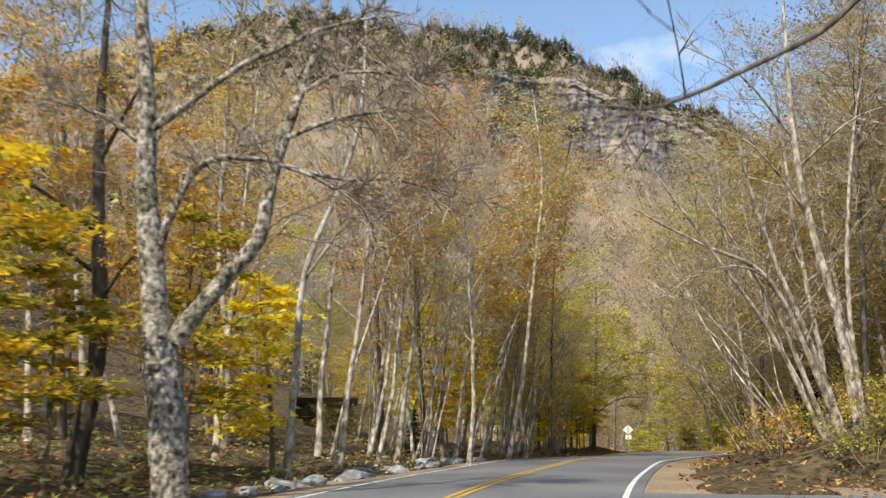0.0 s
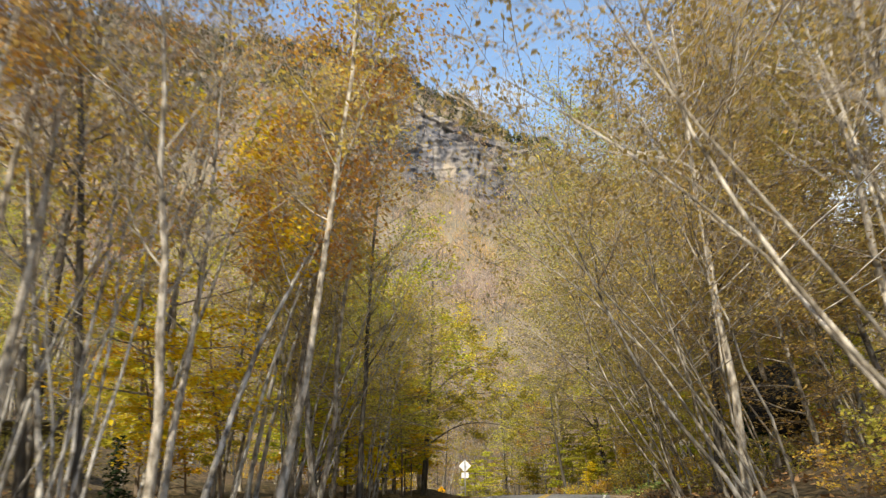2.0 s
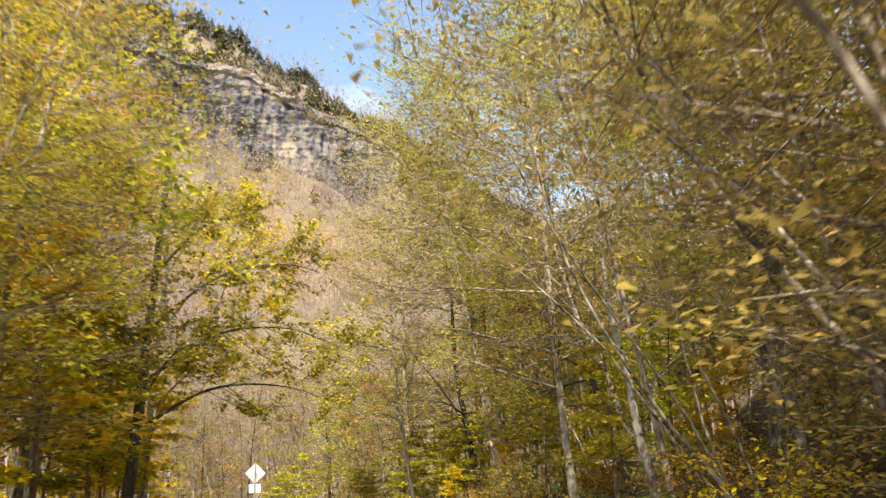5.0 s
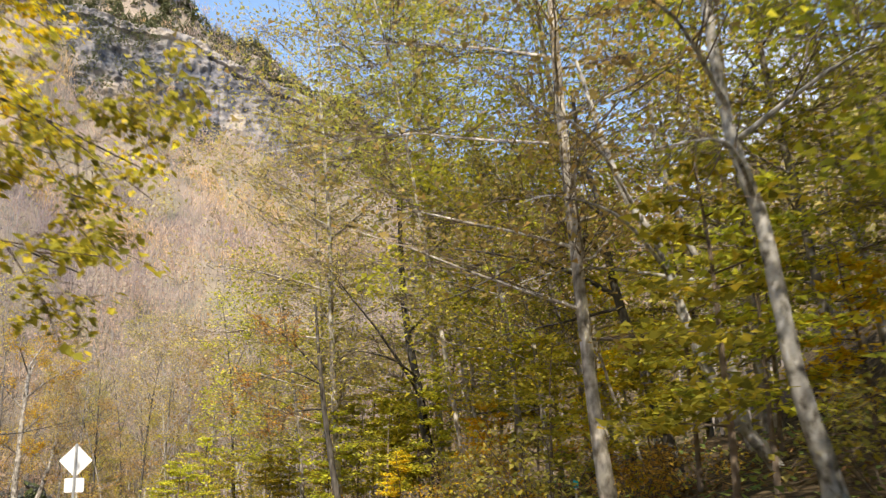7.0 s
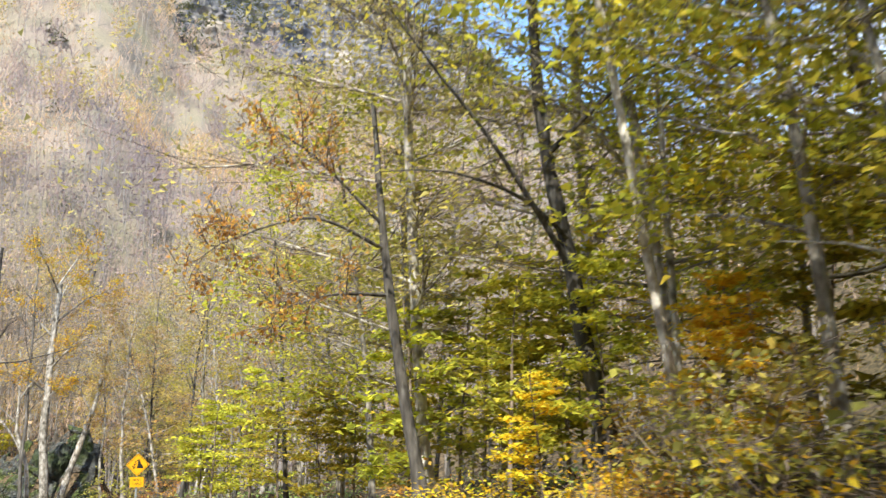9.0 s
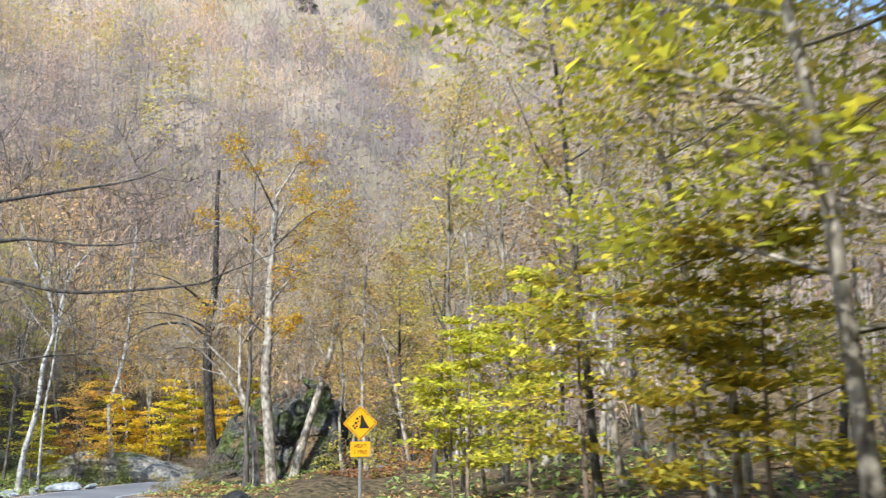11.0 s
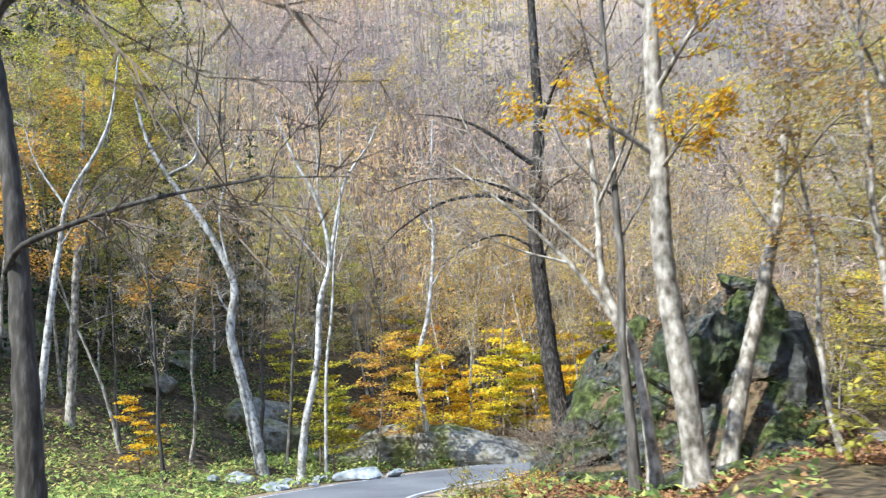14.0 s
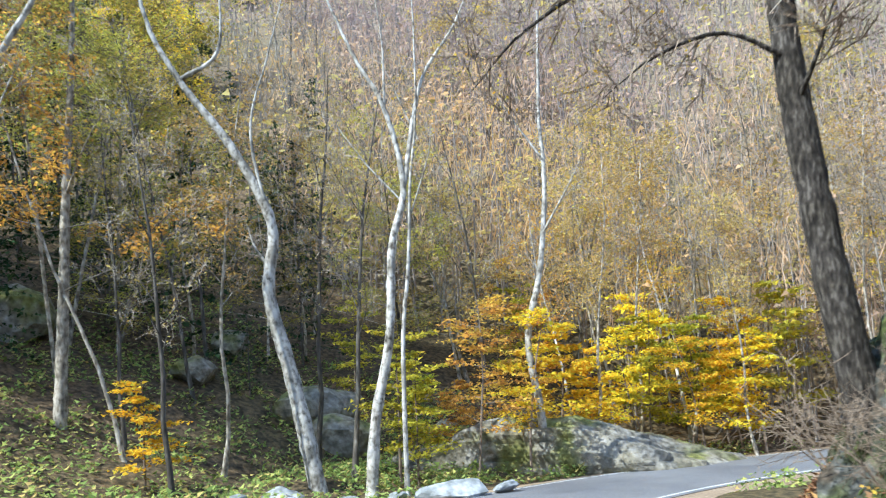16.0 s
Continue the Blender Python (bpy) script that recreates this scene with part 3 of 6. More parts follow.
def conifer(name, seed, tall, wide, label):
    rng = np.random.default_rng(seed)
    ob = tagged(holder(name), label, "tree")
    wood, fine, crown = Build(), Build(), Build()
    tr = wander(rng, (0, 0, -0.3), (0, 0, 1), tall, 6, 0.02)
    wood.tube(tr, np.linspace(0.09, 0.01, 6), 7)
    for k in range(46):
        u = 0.06 + 0.92 * k / 46
        p, _ = along(tr, u)
        az = k * 2.4
        ll = wide * (1.02 - u) * rng.uniform(0.7, 1.1) + 0.1
        br = wander(rng, p, (math.cos(az), math.sin(az), 0.05), ll, 4, 0.08, -0.35)
        fine.tube(br, np.linspace(0.015, 0.004, 4), 3)
        at = [along(br, rng.uniform(0.1, 1))[0] + rng.normal(0, 0.09, 3) * (1, 1, 0.5) for _ in range(int(26 * ll / wide) + 10)]
        crown.leaves(at, rng, 0.2, 0.5, 0.4)
    wood.object("trunk", BARK_DARK, ob)
    tagged(fine.object("branching", TWIG, ob), kind="stuff")
    tagged(crown.object("needle_crown", NEEDLE, ob), kind="stuff")
    return ob


def hero(name, label, lines, bark, twig_mat, seed, leaf_mat=None, per_twig=0, leaf=0.1, subs=6, twigs=4, twig_len=0.6, keep=1.0, limb_from=1, stout=1.5):
    """A single tree drawn by its main lines: (points, radius at start, radius at end)."""
    rng = np.random.default_rng(seed)
    base = np.array(lines[0][0][0], float)
    ob = tagged(holder(name), label, "tree")
    ob.location = base
    wood, fine, crown, spots = Build(), Build(), Build(), []
    for k, (pts, ra, rb) in enumerate(lines):
        p = np.array(pts, float) - base
        if k == 0:
            p = np.vstack([p[0] - (0, 0, 0.6), p])
        q = spline(p, 0.3) if len(p) > 2 else p
        q = q + np.cumsum(rng.normal(0, 0.012, q.shape), axis=0) * np.linspace(0, 1, len(q))[:, None]
        rad = np.linspace(ra, rb, len(q)) * (1 + 0.045 * rng.normal(0, 1, len(q)))
        if k == 0:
            rad[:3] *= (1.5, 1.3, 1.12)
        wood.tube(q, rad, 12 if ra > 0.15 else 7)
        if k >= limb_from:
            branching(rng, wood, fine, spots, q, min(ra, 0.05), twigs, subs=subs, twig_len=twig_len, sub_len=0.4, stout=stout)
    twiglets(rng, fine, spots, 3, 0.45, 0.012 * stout, 0.1)
    wood.object("trunk", bark, ob, smooth_faces=True)
    if fine.n:
        tagged(fine.object("branching", twig_mat, ob), kind="stuff")
    if leaf_mat:
        scatter_leaves(rng, crown, spots, per_twig, leaf, keep)
        if crown.n:
            tagged(crown.object("crown", leaf_mat, ob), kind="stuff")
    return ob


# ---- rocks ----
def rock(name, seed, size, mat, label, at, turn=0.0, sub=3, sharp=0.35, category="rock"):
    rng = np.random.default_rng(seed)
    slab = category == "rock outcrop"
    bm = bmesh.new()
    bmesh.ops.create_icosphere(bm, subdivisions=sub, radius=1.0)
    o = Vector(rng.uniform(-50, 50, 3))
    cuts = [(Vector(rng.normal(0, 1, 3)).normalized(), rng.uniform(0.42, 0.8) if slab else rng.uniform(0.5, 0.88)) for _ in range(14)]
    for v in bm.verts:
        p = v.co.copy()
        for nrm, dist in cuts:              # flat broken faces
            over = p.dot(nrm) - dist
            if over > 0:
                p -= nrm * over * (0.97 if slab else 0.85)
        crack = abs(noise.noise(Vector((p.x * 1.4, p.y * 1.4, p.z * 4.0)) + o))
        p *= 1 + sharp * (0.5 * noise.noise(p * 1.3 + o) + 0.28 * noise.noise(p * 3.4 + o) + 0.16 * noise.noise(p * 9 + o) + 0.08 * noise.noise(p * 22 + o) - 0.5 * max(0.0, 0.12 - crack))
        v.co = Vector((p.x * size[0], p.y * size[1], p.z * size[2]))
    ob = part(name, bm, mat)
    ob.matrix_basis = pose(*at, 0, 0, turn)
    return tagged(ob, label, category, "stones on the verge" if category == "stone" else "")


# ---- ground ----
gx = np.unique(np.r_[np.arange(-520, -70, 18), np.unique(np.r_[np.arange(-70, 90, 1.6), np.arange(8, 26, 0.4)]), np.arange(90, 560, 14)])
gy = np.unique(np.r_[np.arange(-180, -30, 15), np.unique(np.r_[np.arange(-30, 212, 1.6), np.arange(151, 168, 0.4)]), np.arange(212, 380, 6), np.arange(380, 415, 1.5), np.arange(415, 760, 12)])
GX, GY = np.meshgrid(gx, gy)
GZ = height(GX.ravel(), GY.ravel())
gd, _gz = beside(GX.ravel(), GY.ravel())
GZ = np.where((np.abs(gd) < 3.9), GZ - 0.12, GZ)
ni, nj = len(gx), len(gy)
jj, ii = np.meshgrid(np.arange(nj - 1), np.arange(ni - 1), indexing="ij")
kk = (jj * ni + ii).ravel()
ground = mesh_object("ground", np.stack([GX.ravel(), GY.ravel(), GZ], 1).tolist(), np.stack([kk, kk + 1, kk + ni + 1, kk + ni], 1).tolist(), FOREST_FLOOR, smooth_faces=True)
tagged(ground, "leaf-littered forest floor rising to mountain slopes", "ground", kind="structure")


def ribbon(name, a, b, lift, mat, label, category, s0=0, s1=None, wobble=0.0, seed=0, kind="structure", fall=0.02):
    """A strip along the road between two distances from its centre line."""
    rng = np.random.default_rng(seed)
    c, r = centre[s0:s1], right[s0:s1]
    n = len(c)
    wa = np.convolve(rng.normal(0, wobble, n + 6), np.ones(7) / 3, "valid") if wobble else np.zeros(n)
    steps = np.linspace(0, 1, 5)
    v = []
    for k in range(n):
        for u in steps:
            d = a + (b - a) * u + wa[k] * u
            v.append((c[k, 0] + r[k, 0] * d, c[k, 1] + r[k, 1] * d, c[k, 2] + lift - fall * abs(d) * (abs(d) > 0.2)))
    f = [(k * 5 + i, k * 5 + i + 1, k * 5 + i + 6, k * 5 + i + 5) for k in range(n - 1) for i in range(4)]
    return tagged(mesh_object(name, v, f, mat), label, category, kind=kind)


ribbon("road", -HALF, HALF, 0.02, ASPHALT, "grey asphalt mountain road, worn and slightly cracked", "road")
ribbon("road_line", -0.16, -0.05, 0.028, PAINT_YELLOW, "worn double yellow centre line on the asphalt", "road marking", s1=152)
ribbon("road_line", 0.05, 0.16, 0.028, PAINT_YELLOW, "worn double yellow centre line on the asphalt", "road marking", s1=152)
ribbon("road_line", LANE, LANE + 0.13, 0.028, PAINT_WHITE, "worn white edge line on the asphalt", "road marking")
ribbon("road_line", -LANE - 0.13, -LANE, 0.028, PAINT_WHITE, "worn white edge line on the asphalt", "road marking")
near = int(np.argmin(np.abs(centre[:, 1] - 23.0)))
ribbon("turnout", HALF, HALF + 5.0, -0.062, ASPHALT, "grey asphalt turnout beside the road", "road", s0=near - 40, s1=near, wobble=0.25, seed=5, fall=0.0)
ribbon("verge", HALF + 4.2, HALF + 7.2, -0.085, GRAVEL, "tan gravel strip beside the turnout", "verge", s0=near - 40, s1=near + 3, wobble=0.3, seed=6, fall=0.0)
ribbon("verge", HALF, HALF + 1.6, -0.0, GRAVEL, "brown gravel verge strewn with dry leaves", "verge", wobble=0.35, seed=3)
ribbon("verge", -HALF, -HALF - 1.1, -0.0, GRAVEL, "brown gravel verge strewn with dry leaves", "verge", wobble=0.3, seed=4)

# ---- signs ----
def post(parent, length, label="galvanised steel post"):
    bm = bmesh.new()
    for dx, dy, w, t in ((0, 0, 0.02, 0.05), (-0.03, 0.012, 0.02, 0.014), (0.03, 0.012, 0.02, 0.014)):
        g = bmesh.ops.create_cube(bm, size=1.0)
        bmesh.ops.scale(bm, vec=(w * 2, t, length), verts=g["verts"])
        bmesh.ops.translate(bm, vec=(dx, dy + 0.05, length / 2 - 0.3), verts=g["verts"])
    return part("post", bm, STEEL, parent, label)


def plate(name, w, h, diamond, z, mat, parent, thick=0.006, y=0.0, corner=0.05, label=""):
    """A flat sheet with rounded corners, facing -y; a diamond stands on its point."""
    pts = []
    for sx, sz, a0 in ((1, 1, 0), (-1, 1, 90), (-1, -1, 180), (1, -1, 270)):
        for k in range(5):
            a = radians(a0 + 22.5 * k)
            pts.append((sx * (w / 2 - corner) + corner * math.cos(a), sz * (h / 2 - corner) + corner * math.sin(a)))
    if diamond:
        c = math.sqrt(0.5)
        pts = [((px - pz) * c, (px + pz) * c) for px, pz in pts]
    bm = bmesh.new()
    f = bm.faces.new([bm.verts.new((px, y, pz + z)) for px, pz in pts])
    bmesh.ops.recalc_face_normals(bm, faces=[f])
    ext = bmesh.ops.extrude_face_region(bm, geom=[f])
    bmesh.ops.translate(bm, vec=(0, thick, 0), verts=[e for e in ext["geom"] if isinstance(e, bmesh.types.BMVert)])
    return part(name, bm, mat, parent, label)


def flat_shape(name, pts, z, y, mat, parent, label=""):
    bm = bmesh.new()
    f = bm.faces.new([bm.verts.new((px, y, pz + z)) for px, pz in pts])
    ext = bmesh.ops.extrude_face_region(bm, geom=[f])
    bmesh.ops.translate(bm, vec=(0, 0.003, 0), verts=[e for e in ext["geom"] if isinstance(e, bmesh.types.BMVert)])
    return part(name, bm, mat, parent, label)


def lettering(words, size, z, y, mat, parent):
    cu = bpy.data.curves.new("lettering", "FONT")
    cu.body, cu.size, cu.align_x, cu.align_y, cu.extrude = words, size, "CENTER", "CENTER", 0.001
    cu.materials.append(mat)
    ob = new("lettering", cu)
    ob.parent = parent
    ob.matrix_local = pose(0, y, z, 90, 0, 0)
    return ob


def rockfall_sign(at, turn):
    ob = tagged(holder("road_sign"), "yellow diamond falling-rocks warning sign with a plaque on a steel post", "road sign")
    zc = 2.45
    post(ob, 3.3)
    board = plate("diamond_plate", 0.76, 0.76, True, zc, SIGN_YELLOW, ob)
    s = 0.707
    # a thin black border just inside the edge
    for sx, sz in ((1, 1), (-1, 1), (-1, -1), (1, -1)):
        a, b = (sx * 0.49, 0.0), (0.0, sz * 0.49)
        n = (sx * s * 0.016, sz * s * 0.016)
        flat_shape("border", [a, b, (b[0] - n[0], b[1] - n[1]), (a[0] - n[0], a[1] - n[1])], zc, -0.006, SIGN_BLACK, board)
    flat_shape("cliff_symbol", [(0.02, 0.27), (0.07, 0.24), (0.13, 0.08), (0.2, -0.02), (0.28, -0.16), (-0.04, -0.16), (0.0, 0.0)], zc, -0.006, SIGN_BLACK, board, "black cliff silhouette")
    rng = np.random.default_rng(5)
    for px, pz, r in ((-0.03, 0.2, 0.035), (-0.1, 0.13, 0.045), (-0.06, 0.05, 0.03), (-0.14, 0.0, 0.05), (-0.22, -0.08, 0.04), (-0.11, -0.1, 0.035), (-0.17, -0.15, 0.04)):
        flat_shape("rock_symbol", [(px + r * rng.uniform(0.8, 1.1) * math.cos(a), pz + r * rng.uniform(0.8, 1.1) * math.sin(a)) for a in np.arange(0, 6.2, 1.05)], zc, -0.006, SIGN_BLACK, board, "black tumbling rock shape")
    plaque = plate("plaque", 0.62, 0.46, False, zc - 0.79, SIGN_YELLOW, ob, corner=0.04)
    lettering("NEXT", 0.15, zc - 0.7, -0.004, SIGN_BLACK, plaque)
    lettering("1 MILE", 0.15, zc - 0.88, -0.004, SIGN_BLACK, plaque)
    ob.matrix_basis = pose(*at, 0, 0, turn)
    return ob


rockfall_sign((23.55, 133.4, 1.0 - 2.45), 12)


def sign_back(at, turn):
    ob = tagged(holder("road_sign"), "bare aluminium back of a diamond road sign with a plaque", "road sign")
    post(ob, 3.3).location = (0, -0.08, 0)
    plate("diamond_plate", 0.76, 0.76, True, 2.45, SIGN_BACK, ob, label="pale bare aluminium sheet")
    plate("plaque", 0.62, 0.46, False, 1.66, SIGN_BACK, ob, corner=0.04, label="pale bare aluminium sheet")
    ob.matrix_basis = pose(*at, 0, 0, turn)
    return ob


sign_back((19.93, 102.34, 3.33 - 2.45), -14)


def marker_post(at):
    ob = tagged(holder("marker_post"), "slim roadside marker post with a teal reflector head", "marker post")
    bm = bmesh.new()
    bmesh.ops.create_cone(bm, cap_ends=True, segments=10, radius1=0.03, radius2=0.025, depth=1.5)
    bmesh.ops.translate(bm, vec=(0, 0, 0.45), verts=bm.verts)
    part("post", bm, STEEL, ob)
    bm = bmesh.new()
    bmesh.ops.create_cube(bm, size=1)
    bmesh.ops.scale(bm, vec=(0.13, 0.05, 0.2), verts=bm.verts)
    bmesh.ops.bevel(bm, geom=bm.edges[:], offset=0.015, segments=2, affect="EDGES")
    bmesh.ops.translate(bm, vec=(0, 0, 1.25), verts=bm.verts)
    part("reflector_head", bm, MARKER_TEAL, ob, "teal plastic reflector head")
    ob.matrix_basis = pose(*at, 0, 0, -10)


marker_post((31.3, 89.4, 2.33 - 1.25))

# ---- rocks ----
rng = np.random.default_rng(11)
for k in range(26):            # pale stones along the verge of the first stretch
    y = 19 + k * 0.9 + rng.uniform(-0.3, 0.3)
    i = int(np.argmin(np.abs(centre[:, 1] - y)))
    d = -HALF - 0.9 - rng.uniform(0, 1.0)
    x, yy = centre[i, :2] + right[i] * d
    r = rng.uniform(0.22, 0.5)
    rock("stone", 100 + k, (r * 1.3, r, r * 0.6), ROCK_PALE, "pale grey broken stone on the road verge", (x, yy, ground_at(x, yy) + r * 0.1), rng.uniform(0, 360), 2, category="stone")
for k in range(26):
    y = 19.5 + k * 0.32
    i = int(np.argmin(np.abs(centre[:, 1] - y)))
    d = HALF + 6.9 + rng.uniform(0, 1.0) - 0.5 * max(0.0, y - 24.5)
    x, yy = centre[i, :2] + right[i] * d
    r = rng.uniform(0.1, 0.26)
    rock("stone", 140 + k, (r * 1.3, r, r * 0.6), ROCK_PALE, "pale grey broken stone on the road verge", (x, yy, ground_at(x, yy) + r * 0.1), rng.uniform(0, 360), 2, category="stone")
for k, (x, y, r) in enumerate(((-7.4, 171.7, 0.75), (-5.2, 172.6, 0.55), (-2.2, 174.6, 0.95), (-3.4, 168.6, 0.6), (-0.8, 176.4, 0.5), (-4.0, 173.8, 0.45), (-6.4, 168.0, 0.4), (-2.9, 171.2, 0.35))):
    rock("boulder", 180 + k, (r * 1.4, r * 0.9, r * 0.65), ROCK_PALE, "pale grey boulder beside the road bend", (x, y, ground_at(x, y) + r * 0.2), 20 * k, 3, category="boulder")
rock("boulder", 201, (9.6, 2.8, 2.5), MOSS_BOULDER, "long low mossy boulder behind the road bend", (-1.2, 186.2, -4.75), 22, 5, category="boulder")
def on_bank(seed, x, y, size, mat, label, tilt, turn, sink=0.25, sub=4):
    ob = rock("rock_outcrop", seed, size, mat, label, (x, y, ground_at(x, y) - sink * size[2]), turn, sub, category="rock outcrop")
    ob.matrix_basis = pose(x, y, ground_at(x, y) - sink * size[2], tilt, 0, turn)
    return ob


def plate_on_bank(seed, x, y, size, mat, label, turn, lift):
    """A tilted plate of rock lying along the slope of the bank."""
    gx, gy = ground_at(x + 0.5, y) - ground_at(x - 0.5, y), ground_at(x, y + 0.5) - ground_at(x, y - 0.5)
    ob = rock("rock_outcrop", seed, size, mat, label, (x, y, 0), 0, 4, 0.3, "rock outcrop")
    n = Vector((-gx, -gy, 1)).normalized()
    ob.matrix_basis = Matrix.Translation((x, y, ground_at(x, y) + lift)) @ n.to_track_quat("Z", "Y").to_matrix().to_4x4() @ pose(0, 0, 0, 0, 0, turn)
    return ob


def rock_face():
    """The bank's rock: dipping ledges with broken edges, running into the ground at its foot."""
    xs, ys = np.arange(11.6, 20.4, 0.08), np.arange(154.0, 161.5, 0.075)
    X, Y = np.meshgrid(xs, ys)
    g = height(X.ravel(), Y.ravel()).reshape(X.shape)
    w = smooth(4.9, 2.6, from_bank(X, Y) + 0.5 * waves(X, Y, 2.4, 41))
    rough = np.array([[noise.noise(Vector((a * 1.1, b * 1.1, 3))) + 0.5 * noise.noise(Vector((a * 3, b * 3, 7))) + 0.22 * noise.noise(Vector((a * 8, b * 8, 1))) for a, b in zip(ra, rb)] for ra, rb in zip(X, Y)])
    bed = (g * 0.9 - 0.42 * (X - 14) + 0.45 * rough) / 0.62
    f = bed - np.floor(bed)
    ledge = 0.36 * (smooth(0.0, 0.16, f) - f)
    tilt = 0.18 * (np.floor(bed * 1.0) % 2)
    z = g - 0.3 + w * (0.3 + ledge + tilt * 0.5 + 0.12 * rough + 0.3 * waves(X, Y, 2.2, 43))
    n = len(xs)
    jj, ii = np.meshgrid(np.arange(len(ys) - 1), np.arange(n - 1), indexing="ij")
    kk = (jj * n + ii).ravel()
    sunk = (z - g).ravel() < -0.2
    quads = np.stack([kk, kk + 1, kk + n + 1, kk + n], 1)
    quads = quads[~sunk[quads].all(1)]
    return tagged(mesh_object("rock_outcrop", np.stack([X.ravel(), Y.ravel(), z.ravel()], 1).tolist(), quads.tolist(), MOSS_SLAB), "mossy grey ledges of rock in the roadside bank", "rock outcrop")


rock_face()
rng = np.random.default_rng(16)
for r in range(4):
    for i in range(3):
        x, y = 13.8 + 2.0 * i + 0.2 * r + rng.uniform(-0.6, 0.6), 159.0 - 1.15 * r + 0.1 * i + rng.uniform(-0.4, 0.4)
        plate_on_bank(300 + 4 * r + i, x, y, (rng.uniform(0.6, 1.6), rng.uniform(0.4, 0.8), rng.uniform(0.25, 0.4)), MOSS_SLAB, "mossy grey rock plate lying along the bank", rng.uniform(-40, 40), rng.uniform(0.05, 0.2))
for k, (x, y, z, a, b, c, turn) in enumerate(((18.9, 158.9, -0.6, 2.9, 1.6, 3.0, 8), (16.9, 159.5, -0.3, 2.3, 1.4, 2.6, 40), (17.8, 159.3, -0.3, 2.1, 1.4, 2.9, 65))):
    rock("rock_outcrop", 203 + 2 * k, (a, b, c), ROCK, "split crag, its colour darkened for shade", (x, y, z), turn, 5, category="rock outcrop")
rng = np.random.default_rng(17)
for k in range(30):            # broken slabs all over the bank
    x, y = rng.uniform(12.8, 18.8), rng.uniform(155.4, 159.4)
    r = rng.uniform(0.25, 0.75)
    on_bank(330 + k, x, y, (r * 0.9, r * 0.6, r * 0.35), (MOSS_SLAB, ROCK)[k % 2], "broken mossy stone lying on the bank", rng.uniform(10, 40), rng.uniform(-40, 40), 0.35, 4)
# black colour gives the darkness of a cave-like overhang
rock("boulder", 206, (1.5, 1.4, 1.5), BLACK_BLOCK, "boulder coloured black for the dark hollow under an overhang", (20.0, 50.6, 4.6), 30, 4, category="boulder")
for k, (x, y, r) in enumerate(((-12.3, 183.5, 1.7), (-14.6, 184.2, 2.0), (-19.5, 181.0, 1.1), (-22.0, 187.0, 1.5), (-27, 176, 2.2), (-9.5, 190, 1.2))):
    rock("boulder", 220 + k, (r * 1.3, r, r * 0.8), MOSS_BOULDER, "grey lichen-covered boulder on the slope", (x, y, ground_at(x, y) + r * 0.25), 40 * k, 3, category="boulder")
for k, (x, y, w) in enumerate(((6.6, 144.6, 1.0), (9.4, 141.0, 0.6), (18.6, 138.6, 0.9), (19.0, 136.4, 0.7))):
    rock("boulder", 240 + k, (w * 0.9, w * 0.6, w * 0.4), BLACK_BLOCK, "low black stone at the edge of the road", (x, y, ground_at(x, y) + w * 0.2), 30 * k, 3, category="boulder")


# ---- cliff ----
def cliff():
    """Broken rock face with ledges, high on the mountain."""
    xs, zs = np.linspace(2, 128, 190), np.linspace(0, 1, 60)
    v, f = [], []
    for j, w in enumerate(zs):
        for i, x in enumerate(xs):
            top = float(np.interp(x, RIDGE_X, RIDGE_Z)) * 0.82 + 2 * math.sin(x * 0.13)
            low = top - 50
            z = low + (top - low) * w
            ledge = 1.3 * noise.noise(Vector((x * 0.09, 3, z * 0.3))) + (1.6 if w > 0.93 else 0)
            big = 4.0 * noise.noise(Vector((x * 0.05, 9, z * 0.02))) + 1.6 * noise.noise(Vector((x * 0.22, 5, z * 0.07))) + 0.9 * noise.noise(Vector((x * 0.6, 1, z * 0.5))) + 2.2 * abs(noise.noise(Vector((x * 0.3, 7, z * 0.06)))) + 1.3 * abs(noise.noise(Vector((x * 0.08, 4, z * 0.5))))
            edge = 9 * (1 - smooth(2, 22, np.array([x]))[0] * smooth(128, 123, np.array([x]))[0])
            v.append((x, 391 + 9 * w - ledge - big + edge * 1.6, z))
    n = len(xs)
    for j in range(len(zs) - 1):
        for i in range(n - 1):
            f.append((j * n + i, j * n + i + 1, (j + 1) * n + i + 1, (j + 1) * n + i))
    t0 = len(v)
    for i in range(n):          # the top runs back into the slope
        x, y, z = v[(len(zs) - 1) * n + i]
        v.append((x, y + 16, z + 3))
    for i in range(n - 1):
        f.append(((len(zs) - 1) * n + i, (len(zs) - 1) * n + i + 1, t0 + i + 1, t0 + i))
    tagged(mesh_object("cliff", v, f, CLIFF), "pale grey cliff with dark ledges high on the mountain", "cliff", kind="structure")


cliff()


